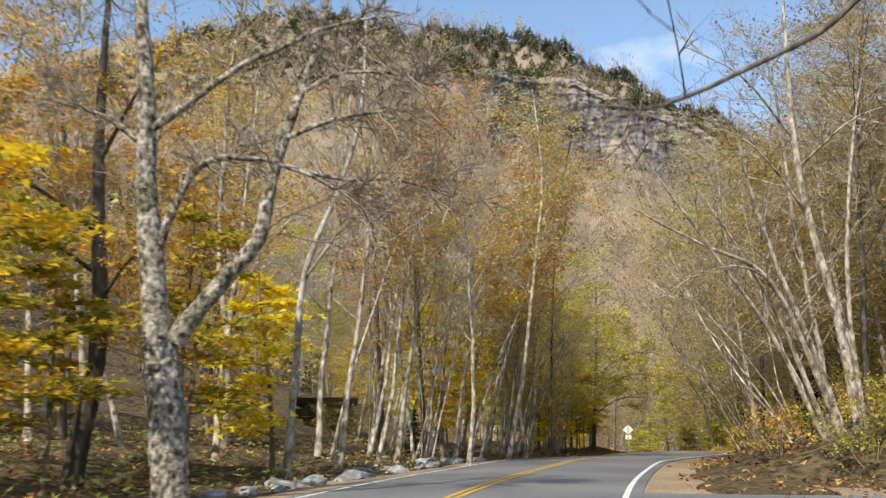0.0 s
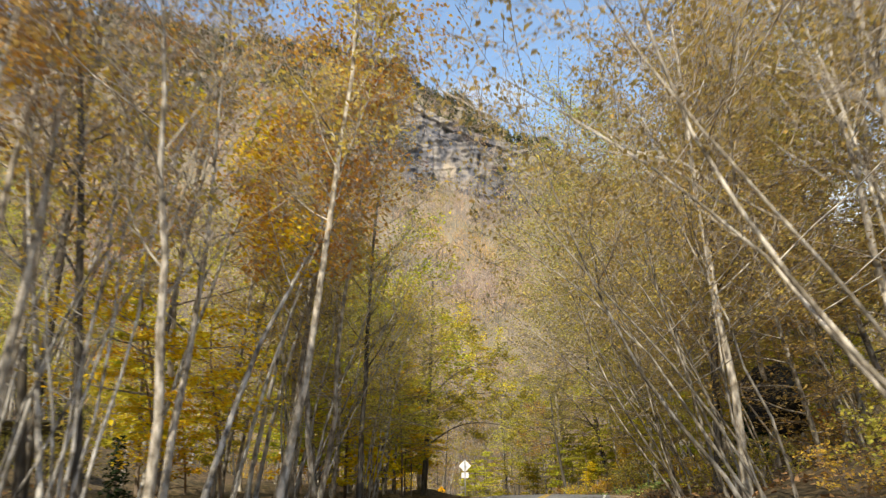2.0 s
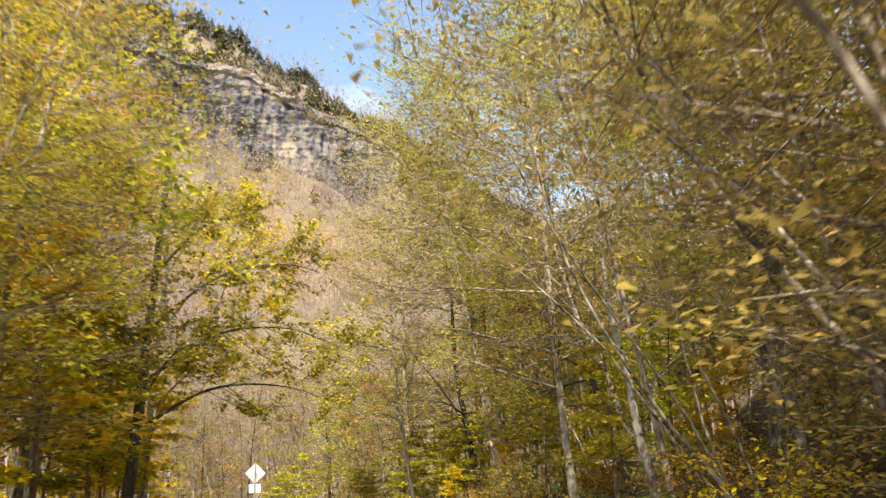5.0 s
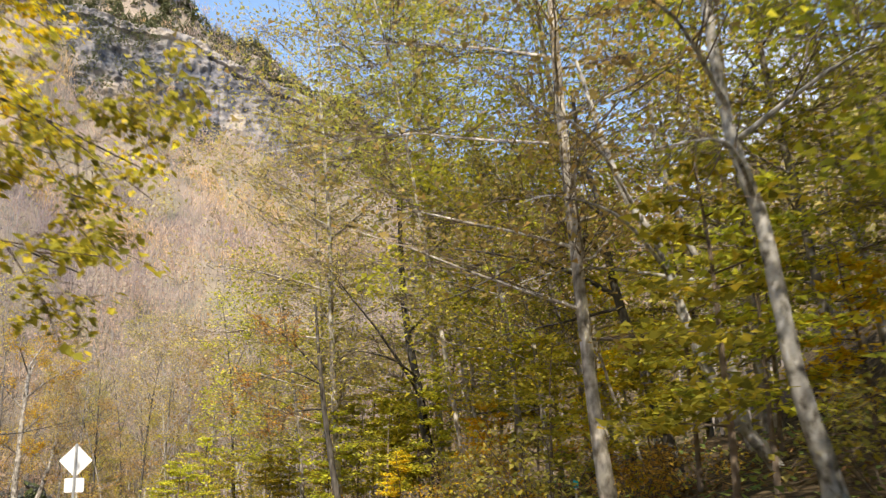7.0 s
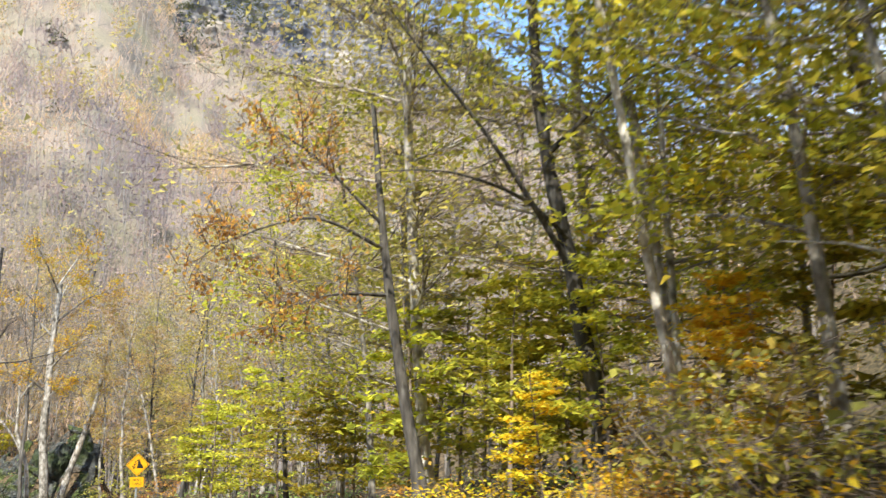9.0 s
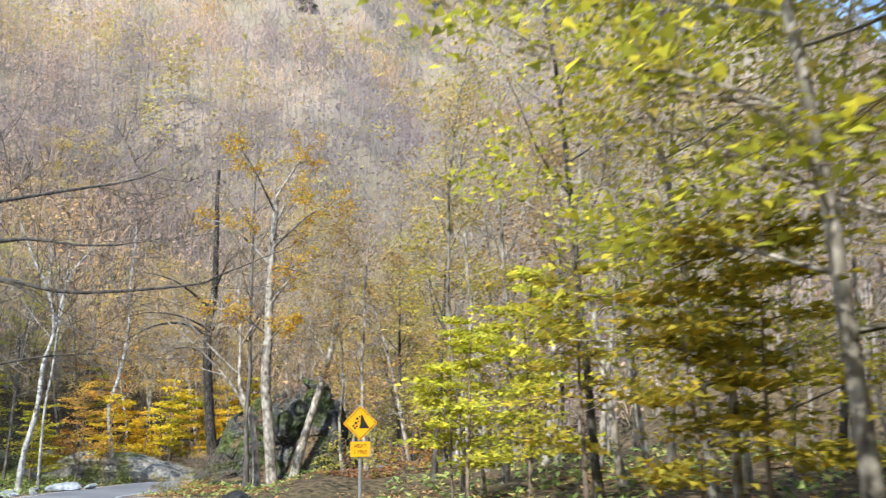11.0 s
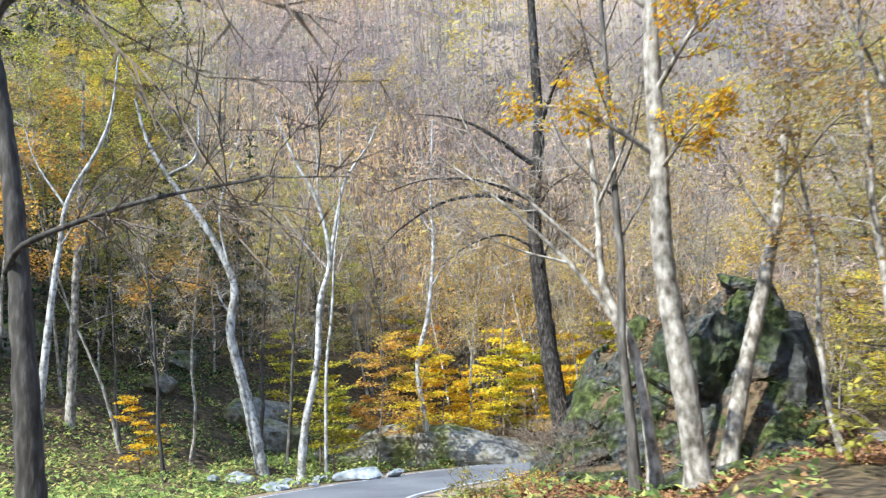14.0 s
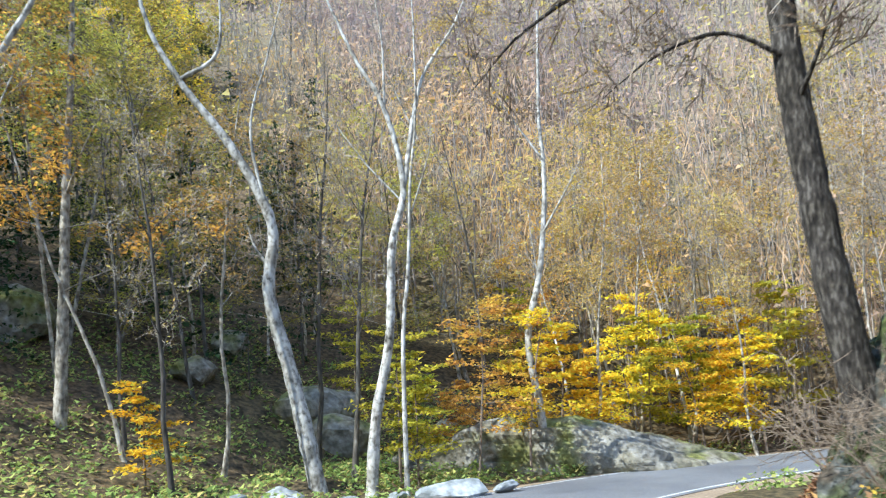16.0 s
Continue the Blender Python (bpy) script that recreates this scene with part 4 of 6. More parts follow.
# ---- far woods ----
def far_woods():
    rng = np.random.default_rng(21)
    trunks, puffs, gold, firs, greens = Build(), Build(), Build(), Build(), Build()
    n = 6600
    x, y = rng.uniform(-175, 165, n), rng.uniform(150, 440, n)
    d, _ = beside(x, y)
    dist = np.hypot(x - 15, y - 140)
    ok = (np.abs(d) > 40) & (dist < 330) & ~((x > 8) & (x < 122) & (y > 384) & (y < 404))
    x, y, d = x[ok], y[ok], d[ok]
    lx, ly = rng.uniform(-140, 110, 2300), rng.uniform(-20, 215, 2300)
    ld, _ = beside(lx, ly)
    keep = (((ld < -34) & (ld > -110)) | ((ld > 22) & (ld < 90)))
    nx, ny = rng.uniform(-80, 45, 1300), rng.uniform(200, 262, 1300)
    tx, ty = rng.uniform(-120, 200, 1100), rng.uniform(400, 450, 1100)
    lit = nx > 19 - 0.75 * (ny - 144)
    nx, ny = nx[lit], ny[lit]
    x, y = np.r_[x, lx[keep], tx, nx], np.r_[y, ly[keep], ty, ny]
    dark = (y > 150) & (y < 222) & (x < 10 - 0.75 * (y - 144)) & (x > -75)
    x, y = x[~dark], y[~dark]
    z = height(x, y)
    patch = waves(x, y, 45, 12) + 0.5 * rng.normal(0, 1, len(x))
    patch = patch + 0.9 * ((x > 30) & (y < 135)) - 2.5 * ((x > 12) & (y > 136) & (y < 270))
    up = np.interp(x, RIDGE_X, RIDGE_Z)
    for k in range(len(x)):
        t = rng.uniform(8, 14)
        b = np.array((x[k], y[k], z[k]))
        high = z[k] > 0.72 * up[k] - 6 and y[k] > 380
        # dark hemlocks mixed in here to give the slope its shaded tone
        hemlock = 175 < y[k] < 275 and x[k] > -110 and rng.random() < 0.42 * float(smooth(-6, 26, 13 - 0.72 * (y[k] - 144) - x[k]))
        if high and rng.random() < 0.8 or hemlock or (y[k] > 290 and rng.random() < 0.03):
            t *= 0.85 if hemlock else 0.5
            h = np.repeat(np.linspace(0.1, 0.95, 8), 5)
            a = rng.uniform(0, 6.28, 40)
            r = (1.05 - h) * t * (0.25 if hemlock else 0.36)
            at = b + np.stack([np.cos(a) * r * 0.25, np.sin(a) * r * 0.25, h * t + 0.08 * t], 1)
            out = at + np.stack([np.cos(a) * r, np.sin(a) * r, -0.12 * t - 0 * r], 1)
            side = np.stack([-np.sin(a), np.cos(a), 0 * a], 1) * (r * 0.5)[:, None]
            (firs if hemlock else greens).add3(np.stack([at, out - side, out + side], 1).reshape(-1, 3), np.arange(120).reshape(40, 3))
        else:
            lean = rng.normal(0, 0.06, 2)
            top = b + (lean[0] * t, lean[1] * t, t)
            trunks.tube([b, 0.5 * (b + top), top], [0.1, 0.07, 0.02], 3) if y[k] < 262 else trunks.tube([b, top], [0.11, 0.02], 3)
            near = y[k] < 262
            m = 44 if near else 36
            hh = rng.uniform(0.35, 1.05, m)
            aa, rr = rng.uniform(0, 6.28, m), t * 0.22 * np.sqrt(rng.random(m))
            at = b + np.stack([np.cos(aa) * rr, np.sin(aa) * rr, hh * t], 1)
            if patch[k] > (0.75 if y[k] > 262 or y[k] < 135 else 1.4):
                gold.slivers(at, rng, 0.85, 0.8, 0.1)
                continue
            if near:                # closer woods: finer twigs, small leaves in warm patches
                puffs.slivers(at[:24], rng, 1.7, 0.05, 2.2)
                (gold if patch[k] > 0.1 else puffs).slivers(at[24:], rng, 0.5, 0.8, 0.1)
                continue
            puffs.slivers(at[:30], rng, 2.3, 0.07, 1.5)
            puffs.slivers(at[30:], rng, 0.7, 0.7, 0.2)
    for k in range(520):            # scrub rooted on the cliff's ledges
        cx, w = rng.uniform(4, 126), rng.random()
        dense = 0.25 + 0.6 * float(smooth(52, 22, cx)) + 0.35 * math.sin(cx * 0.11 + 5 * w)
        if rng.random() > dense + 0.35 * (w < 0.2):
            continue
        top = float(np.interp(cx, RIDGE_X, RIDGE_Z)) * 0.82
        m = 26
        aa, rr = rng.uniform(0, 6.28, m), 1.9 * np.sqrt(rng.random(m))
        at = np.array((cx, 385.5 + 9 * w, top - 50 + 50 * w)) + np.stack([np.cos(aa) * rr * 1.3, np.sin(aa) * rr, rng.uniform(-0.5, 3.5, m)], 1)
        (greens if cx < 50 or rng.random() < 0.4 else puffs).slivers(at, rng, 1.1, 0.6, 0.3)
    tagged(trunks.object("far_trunks", FAR_BARK), "bare trunks of the woods on the slopes, paled for haze", "woods", kind="stuff")
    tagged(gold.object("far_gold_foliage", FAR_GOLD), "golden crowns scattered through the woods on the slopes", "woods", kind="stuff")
    tagged(puffs.object("far_foliage", FAR_BARE), "thin tan and russet foliage of the woods on the slopes, paled for haze", "woods", kind="stuff")
    tagged(firs.object("far_firs", FAR_NEEDLE), "dark green hemlocks added to darken the shaded slope", "woods", kind="stuff")
    tagged(greens.object("far_green_crowns", FAR_GREEN), "olive-green firs on the mountain top", "woods", kind="stuff")


far_woods()

# ---- single trees, drawn by their main lines ----
hero("tree", "old grey forked tree with bare crooked limbs", [
    ([(-5.3, 18.8, 0.2), (-5.5, 18.8, 2.5), (-5.7, 18.8, 3.6)], 0.4, 0.36),
    ([(-5.75, 18.8, 3.4), (-6.0, 18.8, 5.3), (-6.2, 18.8, 6.8), (-6.3, 18.8, 8.7), (-6.5, 18.8, 10.2), (-6.8, 18.9, 12.5), (-7.0, 19, 15)], 0.3, 0.06),
    ([(-5.4, 18.8, 3.5), (-5.2, 18.8, 3.9), (-4.4, 18.8, 4.9), (-3.8, 18.8, 5.7), (-3.6, 18.8, 6.8), (-3.4, 18.8, 7.7), (-3.2, 18.8, 8.5), (-2.7, 18.8, 10.2), (-2.5, 18.8, 12.6)], 0.2, 0.05),
    ([(-3.4, 18.8, 7.8), (-2.2, 18.5, 8.2), (-1.0, 18.3, 8.3), (-0.3, 18.2, 8.2)], 0.07, 0.015),
    ([(-3.1, 18.8, 8.8), (-2.2, 18.6, 9.2), (-1.0, 18.6, 9.2), (0.0, 18.4, 8.8)], 0.06, 0.012),
    ([(-3.5, 18.8, 7.3), (-2.6, 18.6, 6.9), (-1.7, 18.4, 6.3), (-1.2, 18.4, 5.8)], 0.06, 0.012),
    ([(-5.8, 18.8, 5.5), (-5.6, 18.6, 6.1), (-4.9, 18.5, 7.2), (-3.6, 18.7, 7.3)], 0.1, 0.06),
    ([(-6.2, 18.8, 8.0), (-5.5, 18.7, 8.5), (-4.3, 18.6, 9.4), (-3.5, 18.6, 9.8), (-2.3, 18.5, 10.3), (-0.8, 18.4, 10.5)], 0.1, 0.02),
    ([(-3.5, 18.8, 7.3), (-2.2, 19.0, 7.0), (-0.8, 19.1, 7.0), (0.8, 19.3, 6.5)], 0.05, 0.01),
    ([(-6.2, 18.8, 7.6), (-7.2, 18.6, 8.3), (-8.5, 18.2, 8.6)], 0.08, 0.02)], BARK_OLD, TWIG_PALE, 31, subs=16, twigs=6, stout=2.0)
hero("tree", "dark trunk with sparse amber leaves", [
    ([(-9.3, 24.0, 0.3), (-9.1, 24.0, 2.2), (-8.9, 24.0, 4.2), (-9.2, 24.0, 8.3), (-9.3, 24.0, 10.3), (-9.4, 24.0, 15)], 0.3, 0.06),
    ([(-9.0, 24, 5.0), (-8.0, 23.2, 6.0), (-7.0, 22.6, 6.3)], 0.07, 0.015), ([(-9.1, 24, 7.0), (-10.5, 23, 8.0), (-12, 22.4, 8.4)], 0.08, 0.015),
    ([(-9.2, 24, 9.0), (-8.0, 23, 10.5), (-7, 22.4, 11.5)], 0.08, 0.015), ([(-9.2, 24, 6.0), (-10, 22.5, 6.6), (-10.8, 21, 6.6)], 0.07, 0.015)],
     BARK_DARK, TWIG, 32, LEAF_ORANGE, 12, 0.13, subs=12, twigs=4)
hero("tree", "roadside tree with a long dark limb reaching over the road", [
    ([(11.4, 10.2, 0.4), (10.6, 10.1, 4.0), (9.6, 9.9, 7.0), (9.2, 9.9, 12)], 0.28, 0.08),
    ([(9.55, 9.9, 7.1), (8.4, 9.8, 7.6), (6.8, 9.7, 7.7), (5.4, 9.5, 7.1), (4.4, 9.2, 6.2), (3.8, 9.0, 5.7), (2.9, 8.8, 5.2), (1.9, 8.5, 4.72), (1.2, 8.2, 4.62), (0.4, 8.0, 4.3)], 0.085, 0.008),
    ([(1.9, 8.45, 4.7), (1.86, 8.4, 4.5), (1.8, 8.3, 4.2)], 0.014, 0.005),
    ([(4.4, 9.2, 6.2), (5.0, 8.7, 6.6), (5.6, 8.4, 6.6)], 0.02, 0.006)], BARK_DARK, TWIG, 33, LEAF_OLIVE, 0.3, 0.08, subs=3, twigs=2, twig_len=0.35)
hero("tree", "slim pale birch at the road edge", [
    ([(-4.6, 28.0, 0.3), (-4.4, 28.0, 3.8), (-4.2, 28.0, 6.7), (-3.2, 28.0, 9.4), (-2.6, 28.0, 11.8), (-2.5, 28.0, 15.7)], 0.14, 0.04),
    ([(-4.2, 28, 6.5), (-3.0, 27.5, 8.0), (-2.0, 27.0, 8.6)], 0.05, 0.01), ([(-3.3, 28, 9.2), (-4.4, 27.5, 10.5), (-5.0, 27.2, 12)], 0.05, 0.01),
    ([(-2.7, 28, 11.5), (-1.6, 27.5, 12.5), (-0.8, 27, 13)], 0.04, 0.01)], BARK_PALE, TWIG_PALE, 34, LEAF_ORANGE, 0.6, 0.1, subs=9)
hero("tree", "clump of slanting grey stems leaning over the road", [
    ([(12.4, 28.2, 1.6), (11.9, 28.0, 5.3), (11.3, 28.0, 8.5), (11.0, 28.0, 11.4), (11.0, 28.0, 15.7)], 0.16, 0.05),
    ([(12.2, 29.0, 1.6), (10.9, 28.2, 4.5), (9.6, 27.5, 6.5), (7.6, 26.8, 7.3), (5.3, 26.0, 8.3)], 0.13, 0.02),
    ([(12.3, 29.0, 1.6), (11.3, 28.5, 4.4), (10.3, 28.0, 6.7), (9.4, 27.5, 9.3), (8.9, 27.0, 11.4)], 0.12, 0.03),
    ([(11.8, 29.0, 1.6), (10.4, 28.3, 5.0), (9.3, 27.7, 6.8), (7.6, 27.0, 9.1)], 0.1, 0.02),
    ([(11.5, 28.6, 1.6), (9.9, 27.8, 4.6), (8.6, 27, 6.2), (6.6, 26.4, 8.9), (5.4, 26.0, 10.6)], 0.09, 0.02),
    ([(12.8, 28.8, 1.7), (12.4, 28.2, 5.6), (12.6, 28, 9), (13.2, 27.6, 13)], 0.1, 0.03),
    ([(11.3, 28.0, 8.5), (9.4, 27, 10.4), (7.4, 26.4, 11.2)], 0.05, 0.01), ([(11.0, 28.0, 11.0), (9.2, 27, 12.6), (7.2, 26.2, 13.2)], 0.05, 0.01),
    ([(9.6, 27.5, 6.5), (8.4, 26.6, 6.6), (6.8, 26, 6.0), (6.2, 25.8, 5.2)], 0.035, 0.008), ([(11.1, 28, 10.0), (12.2, 26.5, 11.0), (13.2, 25.4, 11.2)], 0.05, 0.01)],
     BARK_GREY, TWIG_PALE, 35, LEAF_BROWN, 0.35, 0.09, subs=10, twigs=5)

# the bend at the end
hero("tree", "leaning white birch with a broken fork", [
    ([(-7.3, 173.9, -4.7), (-8.1, 173.6, -0.3), (-8.8, 173.2, 3.2), (-8.6, 173.3, 5.9), (-9.8, 172.8, 8.9), (-11.7, 171.8, 12.1), (-12.7, 171.3, 14.1), (-13.3, 171.0, 16.6)], 0.36, 0.07),
    ([(-8.65, 173.2, 6.1), (-9.3, 173.0, 9.8), (-8.6, 173.3, 12.8), (-7.9, 173.6, 15.7)], 0.08, 0.02),
    ([(-11.7, 171.8, 12.1), (-10.4, 172.5, 13.2), (-10.2, 172.5, 16.3)], 0.11, 0.03), ([(-8.7, 173.2, 4.2), (-9.2, 173, 5.0), (-9.5, 172.9, 6.0)], 0.08, 0.04)],
     BARK_PALE, TWIG_PALE, 41, subs=7)
hero("tree", "slender pale birch with a forked crown", [
    ([(-5.6, 174.8, -4.7), (-5.3, 174.9, -1.8), (-4.7, 175.2, 1.2), (-4.4, 175.3, 4.7), (-3.9, 175.6, 7.1), (-4.4, 175.3, 10.4), (-5.5, 174.8, 12.8), (-6.5, 174.3, 15.8)], 0.25, 0.04),
    ([(-3.9, 175.6, 7.1), (-3.1, 176.0, 11.2), (-1.8, 176.6, 13.5), (-0.9, 177.0, 15.6)], 0.12, 0.03), ([(-4.4, 175.3, 10.2), (-4.2, 175, 13), (-4.4, 174.6, 16)], 0.06, 0.02),
    ([(-4.0, 175.6, 6.5), (-5.4, 175, 8.4), (-6.6, 174.6, 10.6)], 0.05, 0.01)], BARK_PALE, TWIG_PALE, 42, LEAF_YELLOW, 0.3, 0.12, subs=9)
hero("tree", "thin straight pale birch", [
    ([(-4.4, 175.4, -4.7), (-4.2, 175.4, 1.1), (-3.9, 175.6, 3.7), (-3.6, 175.7, 7.1), (-3.2, 175.9, 10.1), (-3.1, 176.0, 15)], 0.11, 0.03),
    ([(-3.7, 175.7, 6.0), (-2.7, 175.4, 8), (-2.2, 175, 9.5)], 0.04, 0.01), ([(-3.3, 175.9, 9), (-4.2, 175.4, 11.5), (-4.6, 175, 13)], 0.04, 0.01)], BARK_PALE, TWIG_PALE, 43, LEAF_YELLOW, 0.5, 0.12, subs=8)
hero("tree", "crooked pale birch rising behind the mossy boulder", [
    ([(-2.1, 184.2, -4.0), (-2.1, 184.1, -2.0), (-2.4, 184, 1.1), (-1.7, 184.3, 4.1), (-1.2, 184.5, 8.0), (-1.2, 184.6, 12.1), (-0.9, 184.7, 17)], 0.2, 0.05),
    ([(-1.4, 184.4, 6.0), (0.2, 184, 8), (1.2, 183.8, 9.4)], 0.06, 0.01), ([(-1.2, 184.5, 9.5), (-2.6, 184, 12), (-3.4, 183.6, 14)], 0.06, 0.01)], BARK_PALE, TWIG_PALE, 44, LEAF_YELLOW, 1.0, 0.12, subs=9)
hero("tree", "straight grey trunk on the shaded slope", [
    ([(-17.8, 171.1, -2.4), (-17.6, 171.2, 4.5), (-17.5, 171.2, 8.0), (-17.3, 171.3, 14.1), (-17.3, 171.3, 19)], 0.3, 0.08),
    ([(-17.5, 171.2, 8.0), (-15.5, 170.5, 10), (-14, 170, 11)], 0.08, 0.01), ([(-17.4, 171.2, 11), (-19.5, 170, 13), (-21, 169.5, 14)], 0.08, 0.01)], BARK_GREY, TWIG, 45, LEAF_OLIVE, 3, 0.13, subs=9)
hero("tree", "slim white birch beside the road", [
    ([(-9.3, 159.8, -3.2), (-8.8, 160.0, 3.2), (-8.4, 160.2, 6.6), (-8.1, 160.3, 8.4), (-6.7, 160.9, 11.5), (-6.2, 161, 15)], 0.21, 0.04),
    ([(-8.2, 160.3, 8.0), (-9.5, 160, 10), (-10, 159.6, 12)], 0.06, 0.01), ([(-8.4, 160.2, 6.4), (-7, 160, 7.8), (-6, 159.6, 8.2)], 0.04, 0.01)], BARK_PALE, TWIG_PALE, 46, LEAF_ORANGE, 1.0, 0.12, subs=8)
hero("tree", "dark rough-barked tree leaning from the outcrop", [
    ([(12.5, 160.4, -3.0), (12.3, 160.4, -1.2), (12.1, 160.4, 0.6), (12.0, 160.4, 2.0), (11.88, 160.4, 3.6), (11.85, 160.4, 5.2), (12.0, 160.4, 6.8), (12.2, 160.4, 8.8), (12.3, 160.4, 16)], 0.36, 0.1),
    ([(11.88, 160.3, 5.6), (10.6, 159.9, 6.3), (9.0, 159.4, 6.2), (7.6, 158.9, 5.4), (6.6, 158.6, 4.4)], 0.1, 0.01), ([(11.92, 160.3, 6.0), (10.5, 159.4, 6.7), (8.8, 158.8, 6.9), (7.2, 158.2, 6.5)], 0.08, 0.01),
    ([(11.85, 160.3, 4.4), (10.9, 159.7, 4.9), (9.8, 159.3, 4.6), (8.9, 159.0, 3.9)], 0.06, 0.008), ([(11.86, 160.3, 5.4), (12.6, 159.6, 6.2), (13.6, 159.2, 6.6)], 0.07, 0.01), ([(12.05, 160.4, 7.2), (10.0, 159.5, 8.8), (7.8, 159.0, 9.4)], 0.1, 0.012),
    ([(12.15, 160.4, 8.4), (13.2, 159.4, 10), (14.2, 159.0, 10.8)], 0.1, 0.012), ([(11.88, 160.3, 3.6), (12.4, 159.8, 4.4), (12.9, 159.5, 5.6)], 0.05, 0.008)],
     BARK_BLACK, TWIG, 47, LEAF_YELLOW, 0.6, 0.08, subs=16, twigs=6, twig_len=0.8, stout=2.0)
hero("tree", "thick pale-barked tree beside the outcrop", [
    ([(17.5, 151.4, -2.1), (17.3, 151.3, 0.5), (17.1, 151.3, 2.6), (17.2, 151.3, 5.0), (17.2, 151.3, 8.0), (17.4, 151.4, 12)], 0.3, 0.14),
    ([(17.2, 151.3, 5.0), (15.8, 150.6, 6.0), (14.4, 150, 6.4)], 0.08, 0.015), ([(17.2, 151.3, 6.4), (18.6, 150.6, 8), (19.8, 150.2, 8.6)], 0.08, 0.015), ([(17.2, 151.3, 4.6), (18.2, 150.4, 5.4), (19.0, 149.8, 5.5)], 0.06, 0.01),
    # high limbs above the view, added so their leaves shade the crag
    ([(17.3, 151.3, 8.5), (15.4, 151.0, 10.4), (13.6, 150.8, 11.0)], 0.08, 0.015), ([(17.3, 151.3, 9.4), (19.4, 151.0, 11.2), (21.6, 150.8, 12.0)], 0.08, 0.015), ([(17.4, 151.4, 10.6), (17.8, 153.6, 12.6), (18.4, 155.6, 13.2)], 0.08, 0.015),
    ([(17.4, 151.4, 11.4), (16.6, 149.4, 13.4), (16.0, 147.8, 14.2)], 0.07, 0.015), ([(17.4, 151.4, 12.0), (18.6, 152.0, 14.4), (19.2, 152.4, 16.0)], 0.07, 0.015)],
     BARK_GREY, TWIG, 48, LEAF_YELLOW, 14, 0.13, subs=12)
hero("tree", "pale-barked tree leaning beside the outcrop", [
    ([(17.8, 156.4, -2.4), (18.4, 156.7, 0.0), (19.4, 157.1, 3.4), (19.8, 157.3, 5.1), (20.4, 157.6, 9)], 0.26, 0.1),
    ([(19.5, 157.1, 3.8), (18.6, 156.6, 5.5), (18, 156.2, 7)], 0.07, 0.015), ([(19.8, 157.3, 5.0), (21.2, 156.4, 6.4), (22.4, 156, 7)], 0.07, 0.015)], BARK_GREY, TWIG, 49, LEAF_BROWN, 1, 0.1, subs=9)
hero("tree", "bare grey tree with long limbs reaching over the road", [
    ([(16.0, 155.1, -2.4), (15.8, 155.0, 0.4), (15.1, 154.8, 2.6), (15.1, 154.7, 4.6), (14.9, 154.6, 8)], 0.18, 0.05),
    ([(15.8, 155.0, 0.2), (14.9, 154.7, 2.2), (13.1, 153.9, 4.4), (10.9, 153.0, 6.3)], 0.1, 0.015), ([(15.1, 154.8, 3.0), (13.6, 154.0, 4.6), (12.2, 153.6, 6.4), (11.6, 153.2, 8.2)], 0.07, 0.012),
    ([(15.1, 154.7, 4.6), (16.2, 154, 6.4), (16.8, 153.6, 8)], 0.06, 0.012), ([(14.2, 154.4, 3.1), (12.8, 153.6, 3.6), (11.4, 153.0, 4.6)], 0.04, 0.01)], BARK_GREY, TWIG_PALE, 50, subs=10, twigs=5)
hero("tree", "dark tree with long bare boughs hanging over the road", [
    ([(6.0, 144.1, -2.4), (5.6, 144.0, 3.0), (5.2, 143.9, 6.2), (4.7, 143.8, 8.6), (4.1, 143.7, 13)], 0.3, 0.08),
    ([(4.8, 143.4, 9.0), (6.4, 142.0, 9.8), (8.0, 141.1, 9.8), (10.9, 139.4, 9.7), (14.3, 137.8, 9.7), (16.5, 136.0, 9.9)], 0.13, 0.014),
    ([(4.9, 143.4, 8.0), (9.1, 140.6, 8.2), (13.1, 138.4, 7.6), (16.4, 136.0, 7.5)], 0.12, 0.012),
    ([(5.1, 143.6, 6.8), (8.1, 141.2, 6.7), (11.8, 139.7, 5.9), (16.6, 138.4, 5.9), (18.4, 136.6, 6.1), (21.0, 134.9, 6.7)], 0.12, 0.01),
    ([(7.6, 141.5, 6.7), (9.6, 140.0, 6.2), (13.1, 137.3, 4.2), (17.1, 134.0, 2.9)], 0.05, 0.006),
    ([(5.4, 143.9, 2.6), (6.3, 143.6, 3.1), (8.9, 143.7, 3.6), (11.2, 143.7, 3.7), (12.1, 143.1, 3.5), (13.7, 142.8, 3.2)], 0.07, 0.008)], BARK_DARK, TWIG, 51, subs=16, twigs=5, twig_len=0.9, stout=2.2)

# the stretch past the bare sign
hero("tree", "pale leaning trunk with dark boughs", [
    ([(30.4, 80.0, 2.3), (29.9, 80.0, 4.0), (29.6, 80.1, 6.5), (29.3, 80.2, 7.7), (29.1, 80.3, 9.3), (29.0, 80.4, 13)], 0.18, 0.06),
    ([(29.5, 80.1, 7.0), (28.0, 79, 7.4), (26.4, 78.6, 7.0)], 0.05, 0.01), ([(29.2, 80.2, 8.6), (27.6, 79.4, 9.6), (26, 79, 9.8)], 0.06, 0.01), ([(29.3, 80.2, 8.0), (30.4, 78.6, 9), (31.4, 77.6, 9.2)], 0.06, 0.01)],
     BARK_PALE, TWIG, 52, LEAF_LIME, 2, 0.1, subs=9)
